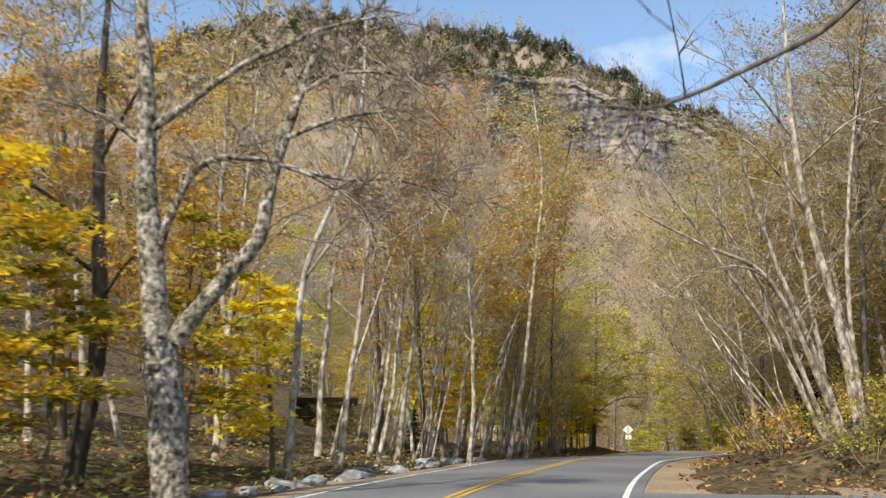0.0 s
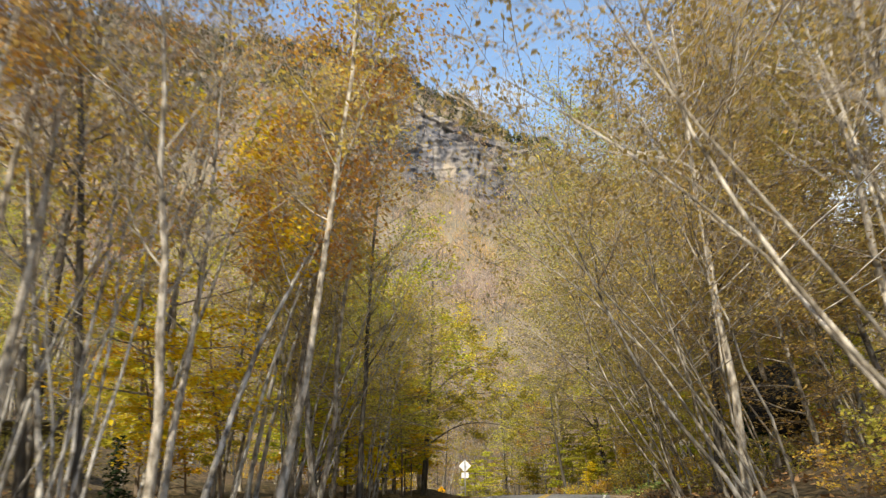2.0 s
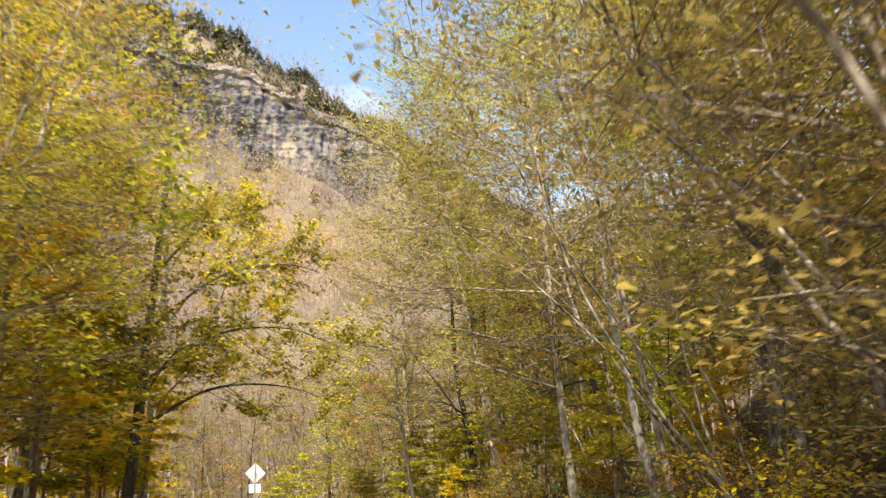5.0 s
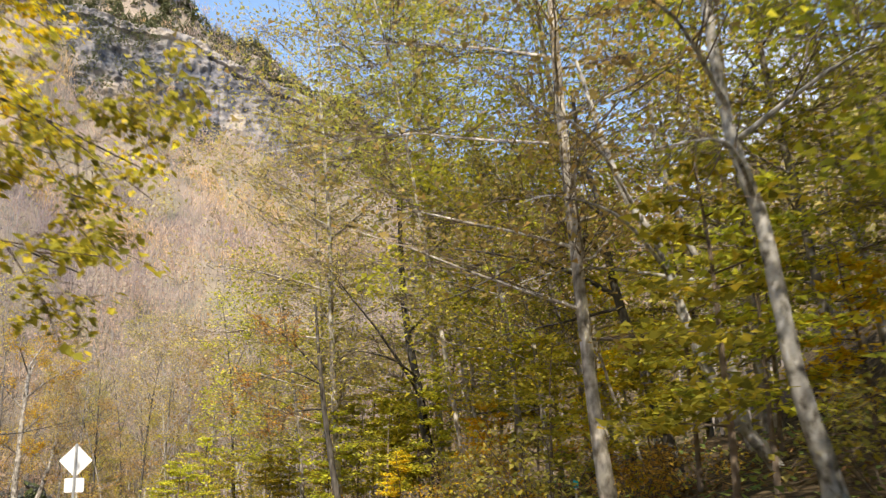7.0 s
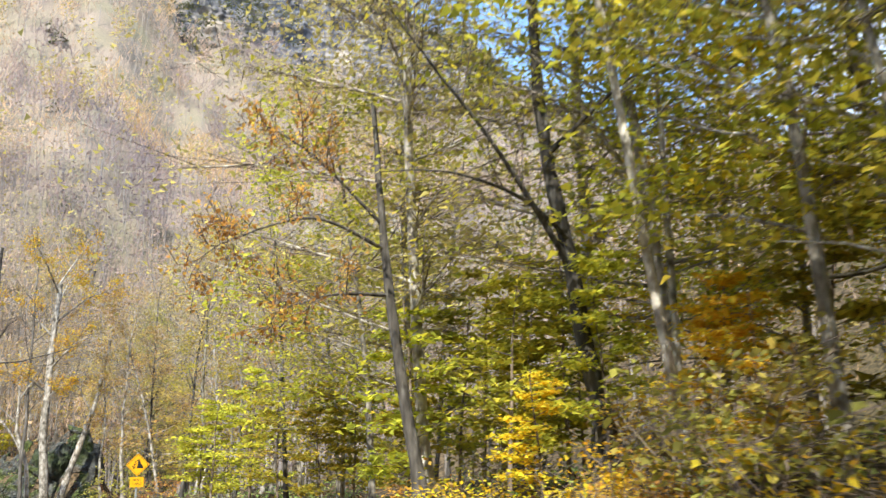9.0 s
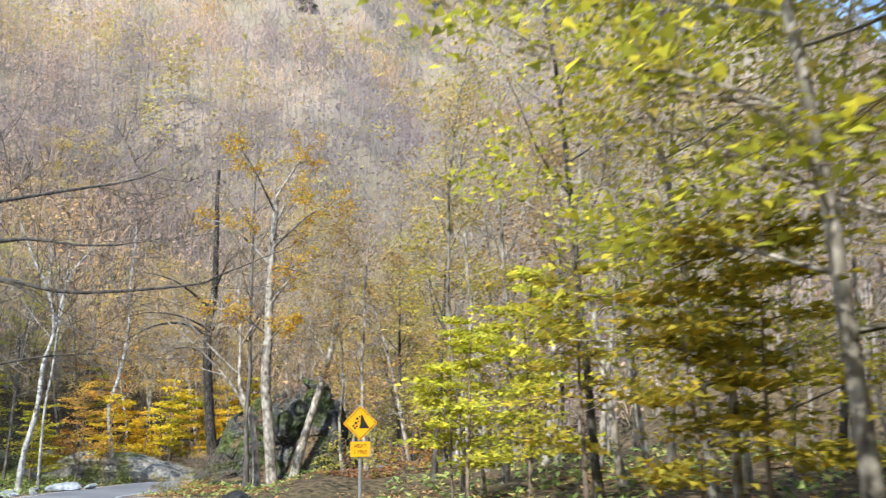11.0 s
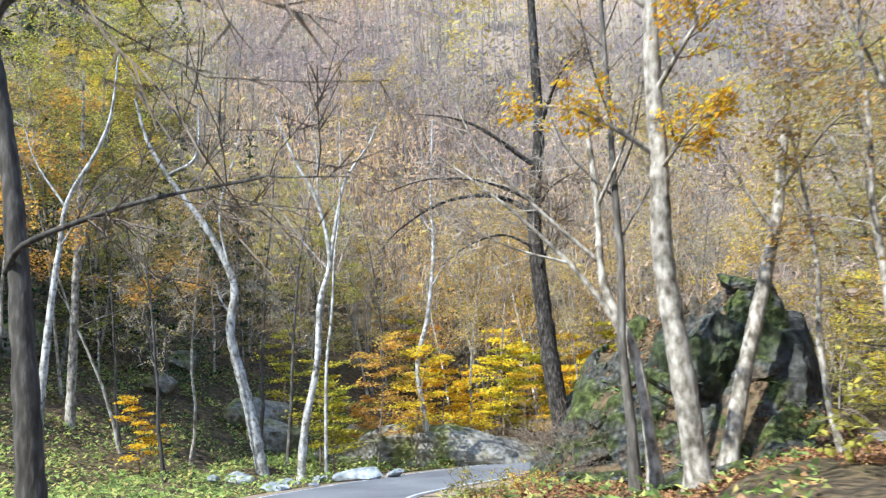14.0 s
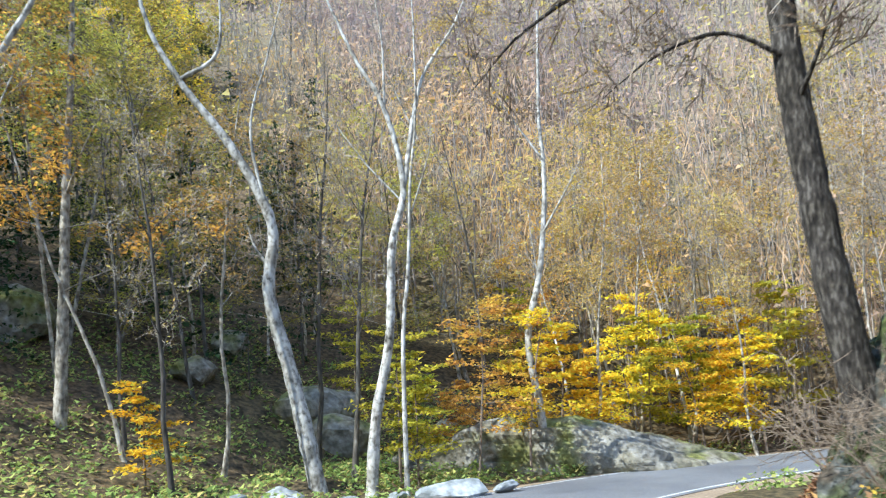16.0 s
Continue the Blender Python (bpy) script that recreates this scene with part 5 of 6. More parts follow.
hero("tree", "pale leaning trunk with dark boughs", [
    ([(34.4, 85.6, 2.6), (33.5, 86.0, 4.0), (32.9, 86.3, 5.6), (32.3, 86.6, 7.9), (31.5, 86.9, 9.5), (30.6, 87.2, 13)], 0.17, 0.05),
    ([(32.5, 86.5, 7.2), (30.6, 85.6, 8.2), (28.6, 85, 8.4), (27.2, 84.8, 8.0)], 0.06, 0.01), ([(31.9, 86.8, 8.8), (30.0, 86, 10.4), (28.2, 85.6, 10.8)], 0.06, 0.01)], BARK_PALE, TWIG, 53, LEAF_BROWN, 2, 0.1, subs=10)
hero("tree", "grey leaning tree with long level dark boughs", [
    ([(37.0, 92.6, 1.9), (36.8, 92.7, 3.0), (36.5, 92.8, 4.0), (35.9, 93.0, 6.3), (35.5, 93.2, 7.8), (35.2, 93.3, 9.6), (35.0, 93.3, 11.2), (34.6, 93.5, 12.8), (34.4, 93.6, 15.1)], 0.22, 0.06),
    ([(35.4, 93.2, 8.1), (33.9, 93.4, 8.8), (32.1, 93.6, 9.2), (30.2, 94.0, 9.4), (28.5, 94.2, 9.5)], 0.09, 0.012), ([(35.1, 93.3, 9.5), (34.1, 93.4, 10.2), (32.9, 93.6, 11.2), (32.0, 93.7, 11.7), (30.8, 93.9, 12.0)], 0.08, 0.012),
    ([(35.2, 93.2, 10.2), (34.3, 93.2, 9.9), (32.1, 93.6, 8.9), (30.6, 93.8, 8.1), (28.9, 94.1, 7.3)], 0.06, 0.01), ([(35.5, 93.1, 7.7), (33.5, 93.4, 7.2), (31.9, 93.5, 6.8), (30.0, 93.7, 6.4)], 0.06, 0.01),
    ([(35.1, 93.3, 10.8), (34.0, 93.4, 11.4), (32.6, 93.5, 11.2), (31.0, 93.8, 10.9)], 0.06, 0.01)], BARK_DARK, TWIG, 60, LEAF_OLIVE, 12, 0.12, subs=12, twigs=4)
hero("tree", "white-barked birch leaning with long level boughs", [
    ([(38.5, 90.9, 2.0), (38.0, 91.1, 5.3), (37.6, 91.3, 8.1), (37.0, 91.5, 9.7), (36.7, 91.6, 11.1), (36.4, 91.7, 12.3), (36.3, 91.8, 14.4)], 0.19, 0.06),
    ([(37.5, 91.3, 8.3), (35.4, 92.3, 8.7), (33.6, 92.5, 8.7), (32.0, 92.8, 8.3), (30.7, 92.9, 7.6)], 0.08, 0.01), ([(36.9, 91.5, 10.0), (35.2, 91.9, 10.4), (33.4, 92.4, 10.2), (31.8, 92.7, 9.6)], 0.06, 0.01)], BARK_PALE, TWIG, 61, LEAF_LIME, 12, 0.12, subs=12, twigs=4)
for k, shift in enumerate((0.0, 0.9)):
    hero("tree", "slanting slender grey stem on the bank", [
        ([(36.3 + shift, 94.5, 1.9), (35.6 + shift, 94.7, 4.1), (35.2 + shift, 94.9, 5.2), (34.9 + shift, 95.0, 6.3), (34.3 + shift, 95.2, 7.9), (33.9 + shift, 95.3, 10.5)], 0.07, 0.03),
        ([(34.9 + shift, 95.0, 6.3), (33.9 + shift, 95.0, 7.0), (32.9 + shift, 94.9, 7.4)], 0.03, 0.008)], BARK_GREY, TWIG, 62 + k, LEAF_LIME, 3, 0.1, subs=8)
hero("tree", "dark forked tree with thin russet leaves", [
    ([(30.0, 105.6, 1.4), (29.7, 105.8, 3.3), (29.5, 105.9, 4.9), (29.3, 106.0, 6.7), (29.1, 106.2, 10)], 0.16, 0.05),
    ([(29.3, 106, 6.4), (27.6, 105, 6.8), (26.0, 104.4, 6.2), (25.2, 104.2, 5.6)], 0.05, 0.008), ([(29.4, 106, 5.4), (28.0, 105, 5.2), (26.4, 104.4, 4.6)], 0.05, 0.008),
    ([(29.2, 106, 7.0), (27.4, 105.4, 8.4), (25.8, 105, 9.0)], 0.05, 0.008)], BARK_DARK, TWIG, 54, LEAF_ORANGE, 9, 0.1, subs=14, twigs=5)
hero("tree", "dark trunk with rising boughs and lime-yellow leaves", [
    ([(33.8, 104.6, 2.4), (33.4, 104.8, 4.4), (33.2, 104.9, 5.9), (32.7, 105.1, 8.9), (32.5, 105.1, 11.4), (32.4, 105.1, 15)], 0.22, 0.08),
    ([(33.2, 104.9, 6.0), (31.4, 104, 8.0), (29.6, 103.4, 9.8), (28.6, 103.2, 11)], 0.08, 0.01), ([(33.2, 104.9, 6.6), (31.8, 104, 7.2), (30, 103.2, 7.4), (28.4, 103, 7.2)], 0.06, 0.01),
    ([(32.8, 105, 8.6), (34.2, 104, 10), (35.4, 103.4, 10.6)], 0.07, 0.01)], BARK_DARK, TWIG, 55, LEAF_LIME, 2.5, 0.11, subs=10)

hero("tree", "spreading tree with lime and yellow boughs over the road", [
    ([(12.6, 80.0, 1.0), (12.8, 80.0, 4.0), (13.0, 80.0, 7.5), (13.2, 80.2, 12), (13.2, 80.2, 15)], 0.2, 0.06),
    ([(12.8, 80.0, 4.2), (14.8, 80.0, 5.4), (17.0, 80.2, 5.6), (19.4, 80.6, 5.0)], 0.06, 0.008), ([(12.9, 80.0, 5.6), (15.0, 80.6, 7.2), (17.4, 81.2, 7.6), (19.8, 82.0, 7.0)], 0.06, 0.008),
    ([(13.0, 80.0, 7.2), (14.8, 79.6, 8.8), (16.8, 79.6, 9.4), (18.4, 79.8, 9.2)], 0.06, 0.008), ([(13.1, 80.1, 9.0), (14.6, 80.6, 10.8), (16.4, 81.4, 11.6)], 0.05, 0.008),
    ([(12.9, 80.0, 5.0), (13.6, 78.2, 6.2), (14.6, 76.6, 6.6)], 0.05, 0.008), ([(13.0, 80.0, 6.4), (12.4, 82.4, 7.6), (12.8, 84.4, 8.0)], 0.05, 0.008), ([(13.1, 80.2, 10.5), (11.6, 79.4, 12), (10.4, 78.8, 12.4)], 0.05, 0.008)],
     BARK_DARK, TWIG, 56, LEAF_LIME, 22, 0.14, subs=15, twigs=5, twig_len=0.7)
hero("tree", "spreading tree with golden boughs over the road", [
    ([(13.4, 86.6, 0.9), (13.5, 86.6, 5.0), (13.8, 86.6, 9), (13.9, 86.8, 14)], 0.2, 0.05),
    ([(13.6, 86.6, 6.4), (15.6, 86.6, 8.2), (17.8, 86.8, 8.8), (19.6, 87.2, 8.4)], 0.06, 0.008), ([(13.7, 86.6, 8.2), (15.4, 86.0, 10.4), (17.6, 85.6, 11.4), (19.2, 85.6, 11.4)], 0.06, 0.008),
    ([(13.8, 86.7, 10.4), (15.2, 87.0, 12.6), (17.0, 87.6, 13.8)], 0.05, 0.008), ([(13.6, 86.6, 5.4), (14.8, 84.8, 6.6), (16.0, 83.4, 7.0)], 0.05, 0.008), ([(13.8, 86.7, 11.0), (12.6, 85.6, 13), (11.6, 85, 14)], 0.05, 0.008)],
     BARK_GREY, TWIG, 57, LEAF_YELLOW, 20, 0.14, subs=15, twigs=5, twig_len=0.7)

def tiered(name, seed, tall, r0, limbs, first, reach, bark, leaf_mat, leaf, per_limb, label, lean=0.1, up=0.18, bend=0.03):
    """A tall tree whose boughs spread level, longer towards the road (-x), each carrying a flat spray of leaves."""
    rng = np.random.default_rng(seed)
    ob = tagged(holder(name), label, "tree", "trees of the roadside wood")
    wood, fine, crown, hair = Build(), Build(), Build(), []
    trunk = wander(rng, (0, 0, -0.5), (-lean, rng.normal(0, 0.04), 1), tall, 12, bend, 0.2 * lean)
    rad = r0 * np.linspace(1, 0.15, 12)
    rad[0] *= 1.4
    wood.tube(trunk, rad, 9)
    for k in range(limbs):
        u = first + (0.99 - first) * (k + rng.random()) / limbs
        v = (u - first) / (1 - first)
        p, _d = along(trunk, u)
        az = k * 2.4 + rng.normal(0, 0.5)
        ll = reach * (0.45 + 0.75 * math.sin(math.pi * min(1.0, 0.2 + 0.75 * v))) * (1 - 0.25 * math.cos(az)) * rng.uniform(0.6, 1.1)
        limb = wander(rng, p, (math.cos(az), math.sin(az), up * rng.uniform(0.2, 1.8) + 0.5 * v * v), ll, 5, 0.12, 0.05)
        wood.tube(limb, np.linspace(max(r0 * (1 - 0.85 * u) * 0.4, 0.02), 0.008, 5), 3)
        at = []
        for _ in range(per_limb):
            q, d = along(limb, rng.uniform(0.12, 1.03) ** 0.8)
            at.append(q + rng.normal(0, 1, 3) * np.array([0.24, 0.24, 0.07]) * ll)
        at = np.array(at)
        for q in at[::7]:
            a, d = along(limb, rng.uniform(0.05, 0.9))
            hair.append((a, q))
        crown.slivers(at, rng, leaf, 0.55, -0.12)
    fine.hairs(hair, rng, 0.022)
    wood.object("trunk", bark, ob, smooth_faces=True)
    tagged(fine.object("branching", TWIG, ob), kind="stuff")
    tagged(crown.object("crown", leaf_mat, ob), kind="stuff")
    return ob


# ---- trees of the wood: each kind grown once or a few times, then set out ----
SLIM = [make_tree("tree", 300 + k, 15 + k, 0.075 + 0.015 * k, 13, 0.42, 3.0, (BARK_PALE, BARK_PALE, BARK_GREY)[k], TWIG_PALE, (LEAF_ORANGE, LEAF_ORANGE, LEAF_BROWN)[k], (10, 8, 11)[k], 0.14,
                  "tall slender tree with thin orange-brown leaves", up=0.9, side_twigs=5, bend=0.065, lean=0.14, subs=4, twigs=4, lift=0.5) for k in range(3)]
RUST = [make_tree("tree", 320 + k, 14 + k, 0.15, 18, 0.3, 3.9, BARK_GREY, TWIG, LEAF_ORANGE, 34, 0.165, "tall tree with dense rust-orange autumn leaves", up=0.7, subs=4, twigs=2) for k in range(2)]
GOLD = [make_tree("tree", 340 + k, 9 + 3 * k, 0.1, 16, 0.25, 3.4, BARK_GREY, TWIG, LEAF_YELLOW, 36, 0.15, "tree with golden-yellow leaves in layers", up=0.25, lift=0.0, flat=0.75, subs=4, twigs=2) for k in range(2)]
LIME = [make_tree("tree", 360 + k, 12 + 2 * k, 0.11, 17, 0.22, 3.9, BARK_GREY, TWIG, LEAF_LIME, 33, 0.155, "grey-trunked tree with yellow-green leaves", up=0.3, lift=0.1, flat=0.7, subs=4, twigs=2) for k in range(2)]
BEECH = [make_tree("tree", 380 + k, 14 + k, 0.11, 20, 0.14, 4.6, BARK_GREY, TWIG, (LEAF_BROWN, LEAF_OLIVE)[k], 31, 0.155, "dense tree with brown-olive turning leaves", up=0.35, lift=0.1, lean=0.22, subs=4, twigs=2) for k in range(2)]
LEANERS = [make_tree("tree", 400 + k, 12.5 + k, 0.05, 8, 0.3, 3.4, BARK_GREY, TWIG_PALE, (LEAF_DUN, LEAF_BROWN)[k], 14, 0.095, "clump of slanting slender stems leaning to the road", up=0.7, lean=0.34, stems=5, bend=0.11, subs=3, twigs=3) for k in range(2)]
STEMS = [make_tree("tree", 410 + k, 11 + k, 0.06, 5, 0.35, 2.4, BARK_PALE, TWIG_PALE, LEAF_HONEY, 4, 0.12, "clump of pale slanting stems with thin honey leaves", up=0.7, lean=0.24, stems=6, bend=0.09, subs=3, twigs=2, side_twigs=2) for k in range(2)]
BARE = [make_tree("tree", 420 + k, 14 + 2 * k, 0.12, 15, 0.35, 3.4, (BARK_GREY, BARK_DARK)[k], TWIG_PALE, LEAF_BROWN, 1.5, 0.12, "bare grey tree with fine upswept twigs", side_twigs=4, up=1.0, lift=0.6, subs=5, twigs=4, bend=0.06) for k in range(2)]
CANOPY = [make_tree("tree", 500 + k, 17, 0.085, 15, 0.36, 5.0, (BARK_GREY, BARK_DARK, BARK_GREY)[k], TWIG, (LEAF_BROWN, LEAF_OLIVE, LEAF_ORANGE)[k], 34, 0.15, "slender tree with a high brown-olive crown over the road", up=0.55, lift=0.15, lean=0.2, subs=4, twigs=3, bend=0.05, side_twigs=5) for k in range(3)]
TIER = [tiered("tree", 520 + k, (25, 23, 21, 24, 25)[k], (0.16, 0.15, 0.13, 0.15, 0.1)[k], (46, 46, 46, 42, 34)[k], (0.16, 0.1, 0.05, 0.14, 0.42)[k], 4.6, (BARK_GREY, BARK_DARK, BARK_GREY, BARK_GREY, BARK_GREY)[k],
               (LEAF_DUN, LEAF_MOSS, LEAF_DUN, LEAF_LIME, LEAF_MOSS)[k], 0.17, 280,
               ("tall tree with level sprays of brown-olive leaves", "tall tree with level sprays of olive leaves", "tree with low level sprays of brown leaves",
                "tall tree with level sprays of lime-yellow leaves", "tall tree with a high crown of olive leaves")[k], lean=(0.1, 0.1, 0.1, 0.1, 0.2)[k]) for k in range(5)]
HONEY = [tiered("tree", 530 + k, 18 - 3 * k, 0.13, 30, 0.3 - 0.08 * k, 4.4, BARK_GREY, (LEAF_HONEY, LEAF_MOSS)[k], 0.165, 240,
                ("slender tree with level sprays of honey-gold leaves", "slender tree with level sprays of olive-gold leaves")[k]) for k in range(2)]
SPRAY = [sapling("sapling", 540 + k, 5.4, (LEAF_YELLOW, LEAF_ORANGE, LEAF_LIME)[k], ("young beech with bright yellow leaves in level sprays", "young beech with orange leaves in level sprays", "young beech with lime leaves in level sprays")[k], 10, 0.15) for k in range(3)]
SAPS = [sapling("sapling", 440 + k, 3.2 + k * 0.8, (LEAF_YELLOW, LEAF_LIME, LEAF_YELLOW, LEAF_ORANGE)[k], ("young tree with bright yellow leaves in tiers", "young tree with lime-green leaves in tiers",
        "young tree with bright yellow leaves in tiers", "young tree with orange leaves in tiers")[k]) for k in range(4)]
BUSH = [shrub("shrub", 460 + k, 1.6 + 0.3 * k, 1.1, (LEAF_YELLOW, LEAF_OLIVE, LEAF_ORANGE)[k], 0.11, 5.0, ("straggly roadside bush with yellow leaves", "straggly roadside bush with olive leaves", "straggly roadside bush with orange leaves")[k], stems=7) for k in range(3)]
BRUSH = [shrub("shrub", 470, 2.2, 1.5, None, 0, 0, "tangle of bare grey brushwood on the bank", stems=10)]
FIRS = [conifer("conifer", 480, 4.5, 1.5, "small dark green spruce"), conifer("conifer", 481, 13, 3.2, "tall dark green hemlock in the shade")]

taken, used = [(23.2, 138.0), (23.0, 142.0), (22.8, 146.0), (23.4, 150.0), (27.4, 140.0), (36.8, 92.7), (38.2, 91.0), (36.3, 94.5), (-5.3, 18.8), (-9.3, 24), (-4.6, 28), (12.2, 28.6), (11.4, 10.2), (19.93, 102.34), (23.55, 133.4), (12.6, 80.0), (13.4, 86.6)], set()


def plant(kinds, x, y, turn, size, squash=1.0):
    src = kinds
    m = pose(x, y, ground_at(x, y), 0, 0, turn) @ Matrix.Diagonal((size * squash, size * squash, size, 1))
    if src.name not in used:
        used.add(src.name)
        src.matrix_basis = m
        return src
    return copy_thing(src, m)


def road_turn(x, y):
    """The turn that points a tree's lean at the road."""
    i = int(np.argmin((centre[:, 0] - x)**2 + (centre[:, 1] - y)**2))
    return math.degrees(math.atan2(y - centre[i, 1], x - centre[i, 0]))


CLEAR = [((19.9, 102.3), (10.5, 89.0), 3.2), ((18.8, 136.0), (16.6, 150.0), 3.0), ((19.9, 102.3), (16.4, 91.0), 3.4), ((19.9, 102.3), (18.5, 84.0), 3.6)]   # open gaps beside the road, round the bare sign


def open_gap(x, y):
    for (ax, ay), (bx, by), w in CLEAR:
        u = min(1, max(0, ((x - ax) * (bx - ax) + (y - ay) * (by - ay)) / ((bx - ax)**2 + (by - ay)**2)))
        if math.hypot(x - ax - u * (bx - ax), y - ay - u * (by - ay)) < w:
            return True
    return False


def strew(seed, count, y0, y1, d0, d1, kinds, gap, size=(0.85, 1.2), lean=False, tries=40):
    rng = np.random.default_rng(seed)
    made = 0
    for _ in range(count * tries):
        if made >= count:
            break
        y, d = rng.uniform(y0, y1), rng.uniform(d0, d1)
        i = int(np.argmin(np.abs(centre[:, 1] - y)))
        x, yy = centre[i, :2] + right[i] * d
        dd = float(beside(x, yy)[0][0])
        if abs(dd) < min(abs(d0), abs(d1)) - 0.6 or open_gap(x, yy) or any((x - a)**2 + (yy - b)**2 < gap * gap for a, b in taken):
            continue
        taken.append((x, yy))
        turn = road_turn(x, yy) + rng.normal(0, 18) if lean else rng.uniform(0, 360)
        plant(kinds[rng.integers(len(kinds))], x, yy, turn, rng.uniform(*size))
        made += 1


joined = []


def strew_back(seed, count, y0, y1, d0, d1, kinds, gap, size):
    """Back rows that nobody could count: gathered, and joined below."""
    rng = np.random.default_rng(seed)
    for _ in range(count * 20):
        if count <= 0:
            break
        y, d = rng.uniform(y0, y1), rng.uniform(d0, d1)
        i = int(np.argmin(np.abs(centre[:, 1] - y)))
        x, yy = centre[i, :2] + right[i] * d
        if any((x - a)**2 + (yy - b)**2 < gap * gap for a, b in taken):
            continue
        taken.append((x, yy))
        joined.append((kinds[rng.integers(len(kinds))], x, yy, rng.uniform(0, 360), rng.uniform(*size)))
        count -= 1


def join_woods():
    by_mat = {}
    for src, x, y, turn, size in joined:
        m = np.array(pose(x, y, ground_at(x, y), 0, 0, turn) @ Matrix.Diagonal((size, size, size, 1)))
        for child in src.children:
            me = child.data
            v = np.empty(len(me.vertices) * 3, np.float32)
            me.vertices.foreach_get("co", v)
            v = v.reshape(-1, 3) @ m[:3, :3].T + m[:3, 3]
            n = np.empty(len(me.polygons), np.int32)
            me.polygons.foreach_get("loop_total", n)
            k = np.empty(len(me.loops), np.int32)
            me.loops.foreach_get("vertex_index", k)
            by_mat.setdefault(me.materials[0].name, []).append((v, n, k))
    for mat, pieces in by_mat.items():
        base, vs, ns, ks = 0, [], [], []
        for v, n, k in pieces:
            vs.append(v), ns.append(n), ks.append(k + base)
            base += len(v)
        v, n, k = np.concatenate(vs), np.concatenate(ns), np.concatenate(ks)
        me = bpy.data.meshes.new("back_woods")
        me.vertices.add(len(v))
        me.vertices.foreach_set("co", v.astype(np.float32).ravel())
        me.loops.add(len(k))
        me.loops.foreach_set("vertex_index", k.astype(np.int32))
        me.polygons.add(len(n))
        me.polygons.foreach_set("loop_start", np.r_[0, np.cumsum(n)[:-1]].astype(np.int32))
        me.polygons.foreach_set("loop_total", n.astype(np.int32))
        me.materials.append(bpy.data.materials[mat])
        me.update(calc_edges=True)
        me.validate()
        tagged(new("back_woods", me), "close-set trees of the wood behind the front rows", "woods", kind="stuff")


# left of the road, first stretch
strew(1, 16, 30, 52, -10, -5.8, SLIM * 2 + BARE, 1.3, lean=True)
strew(25, 7, 52, 76, -11, -6.8, HONEY * 2 + BARE[:1], 2.2, (0.75, 1.0), lean=True)
strew(2, 12, 16, 50, -24, -10, SLIM * 2 + RUST + BARE, 2.4)
strew(24, 6, 46, 84, -20, -9.0, HONEY * 2 + SLIM[:1] + BARE[:1], 2.6, (0.8, 1.1), lean=True)
for k, (x, y) in enumerate(((-12.5, 33.5), (-8.5, 37.0), (-15.5, 39.0), (-5.5, 42.0), (-10.5, 45.0), (-3.5, 48.0), (-18.5, 44.0), (-1.5, 55.5), (-12.0, 51.0), (-20.0, 33.0))):
    taken.append((x, y))
    plant((BARE[0], SLIM[2], BARE[1])[k % 3], x, y, 70 * k, 1.3 + 0.04 * (k % 4))
strew(3, 12, 13, 60, -16, -6.8, SAPS, 1.5, (1.0, 1.7))
strew(4, 17, 64, 122, -20, -8.5, LIME + HONEY + BARE + SLIM[2:], 2.4, (0.9, 1.2))
strew(28, 6, 36, 60, -8.8, -6.0, STEMS, 1.8, (0.8, 1.15), lean=True)
strew_back(29, 6, 24, 50, -34, -17, BARE * 2 + RUST[:1], 2.6, (1.0, 1.3))
strew(5, 12, 48, 112, -13, -7.4, SAPS[:3], 1.5, (0.9, 1.5))
strew(26, 9, 58, 88, -14, -7.6, [SPRAY[2], SPRAY[0], SPRAY[2]], 1.6, (0.9, 1.3))
strew_back(6, 5, 10, 130, -40, -24, RUST * 2 + GOLD + LIME, 3.2, (0.9, 1.2))
for x, y, k, sz in ((1.0, 37.2, BARE[0], 0.9), (-1.2, 40.5, SLIM[0], 1.0), (3.0, 45.6, SLIM[2], 1.2), (2.2, 53.0, SLIM[0], 1.2), (0.0, 47.0, GOLD[1], 1.1), (4.0, 57.5, BARE[0], 1.1), (4.6, 51.5, BARE[0], 1.0), (5.0, 61.0, HONEY[0], 0.8), (7.2, 66.5, HONEY[1], 0.85), (8.4, 70.5, BARE[0], 1.2), (10.2, 76.5, HONEY[0], 0.9), (6.4, 57.8, BARE[1], 1.0),
                    (-8.6, 16.2, SAPS[2], 1.3), (-9.8, 18.6, SAPS[1], 1.2), (-8.6, 20.6, SPRAY[2], 1.1), (-11.5, 20.4, RUST[1], 0.62), (-5.4, 61.5, HONEY[1], 0.6), (-7.2, 63.0, BUSH[1], 1.3), (-5.0, 58.5, BUSH[1], 1.2), (-6.6, 24.6, SAPS[1], 1.3), (9.4, 73.6, LIME[0], 1.0), (9.6, 82.5, LIME[0], 1.1), (7.6, 86, RUST[0], 1.2), (8.0, 79.0, GOLD[1], 1.2), (9.0, 91.0, RUST[1], 1.3)):
    taken.append((x, y))
    plant(k, x, y, 57 * x, sz)
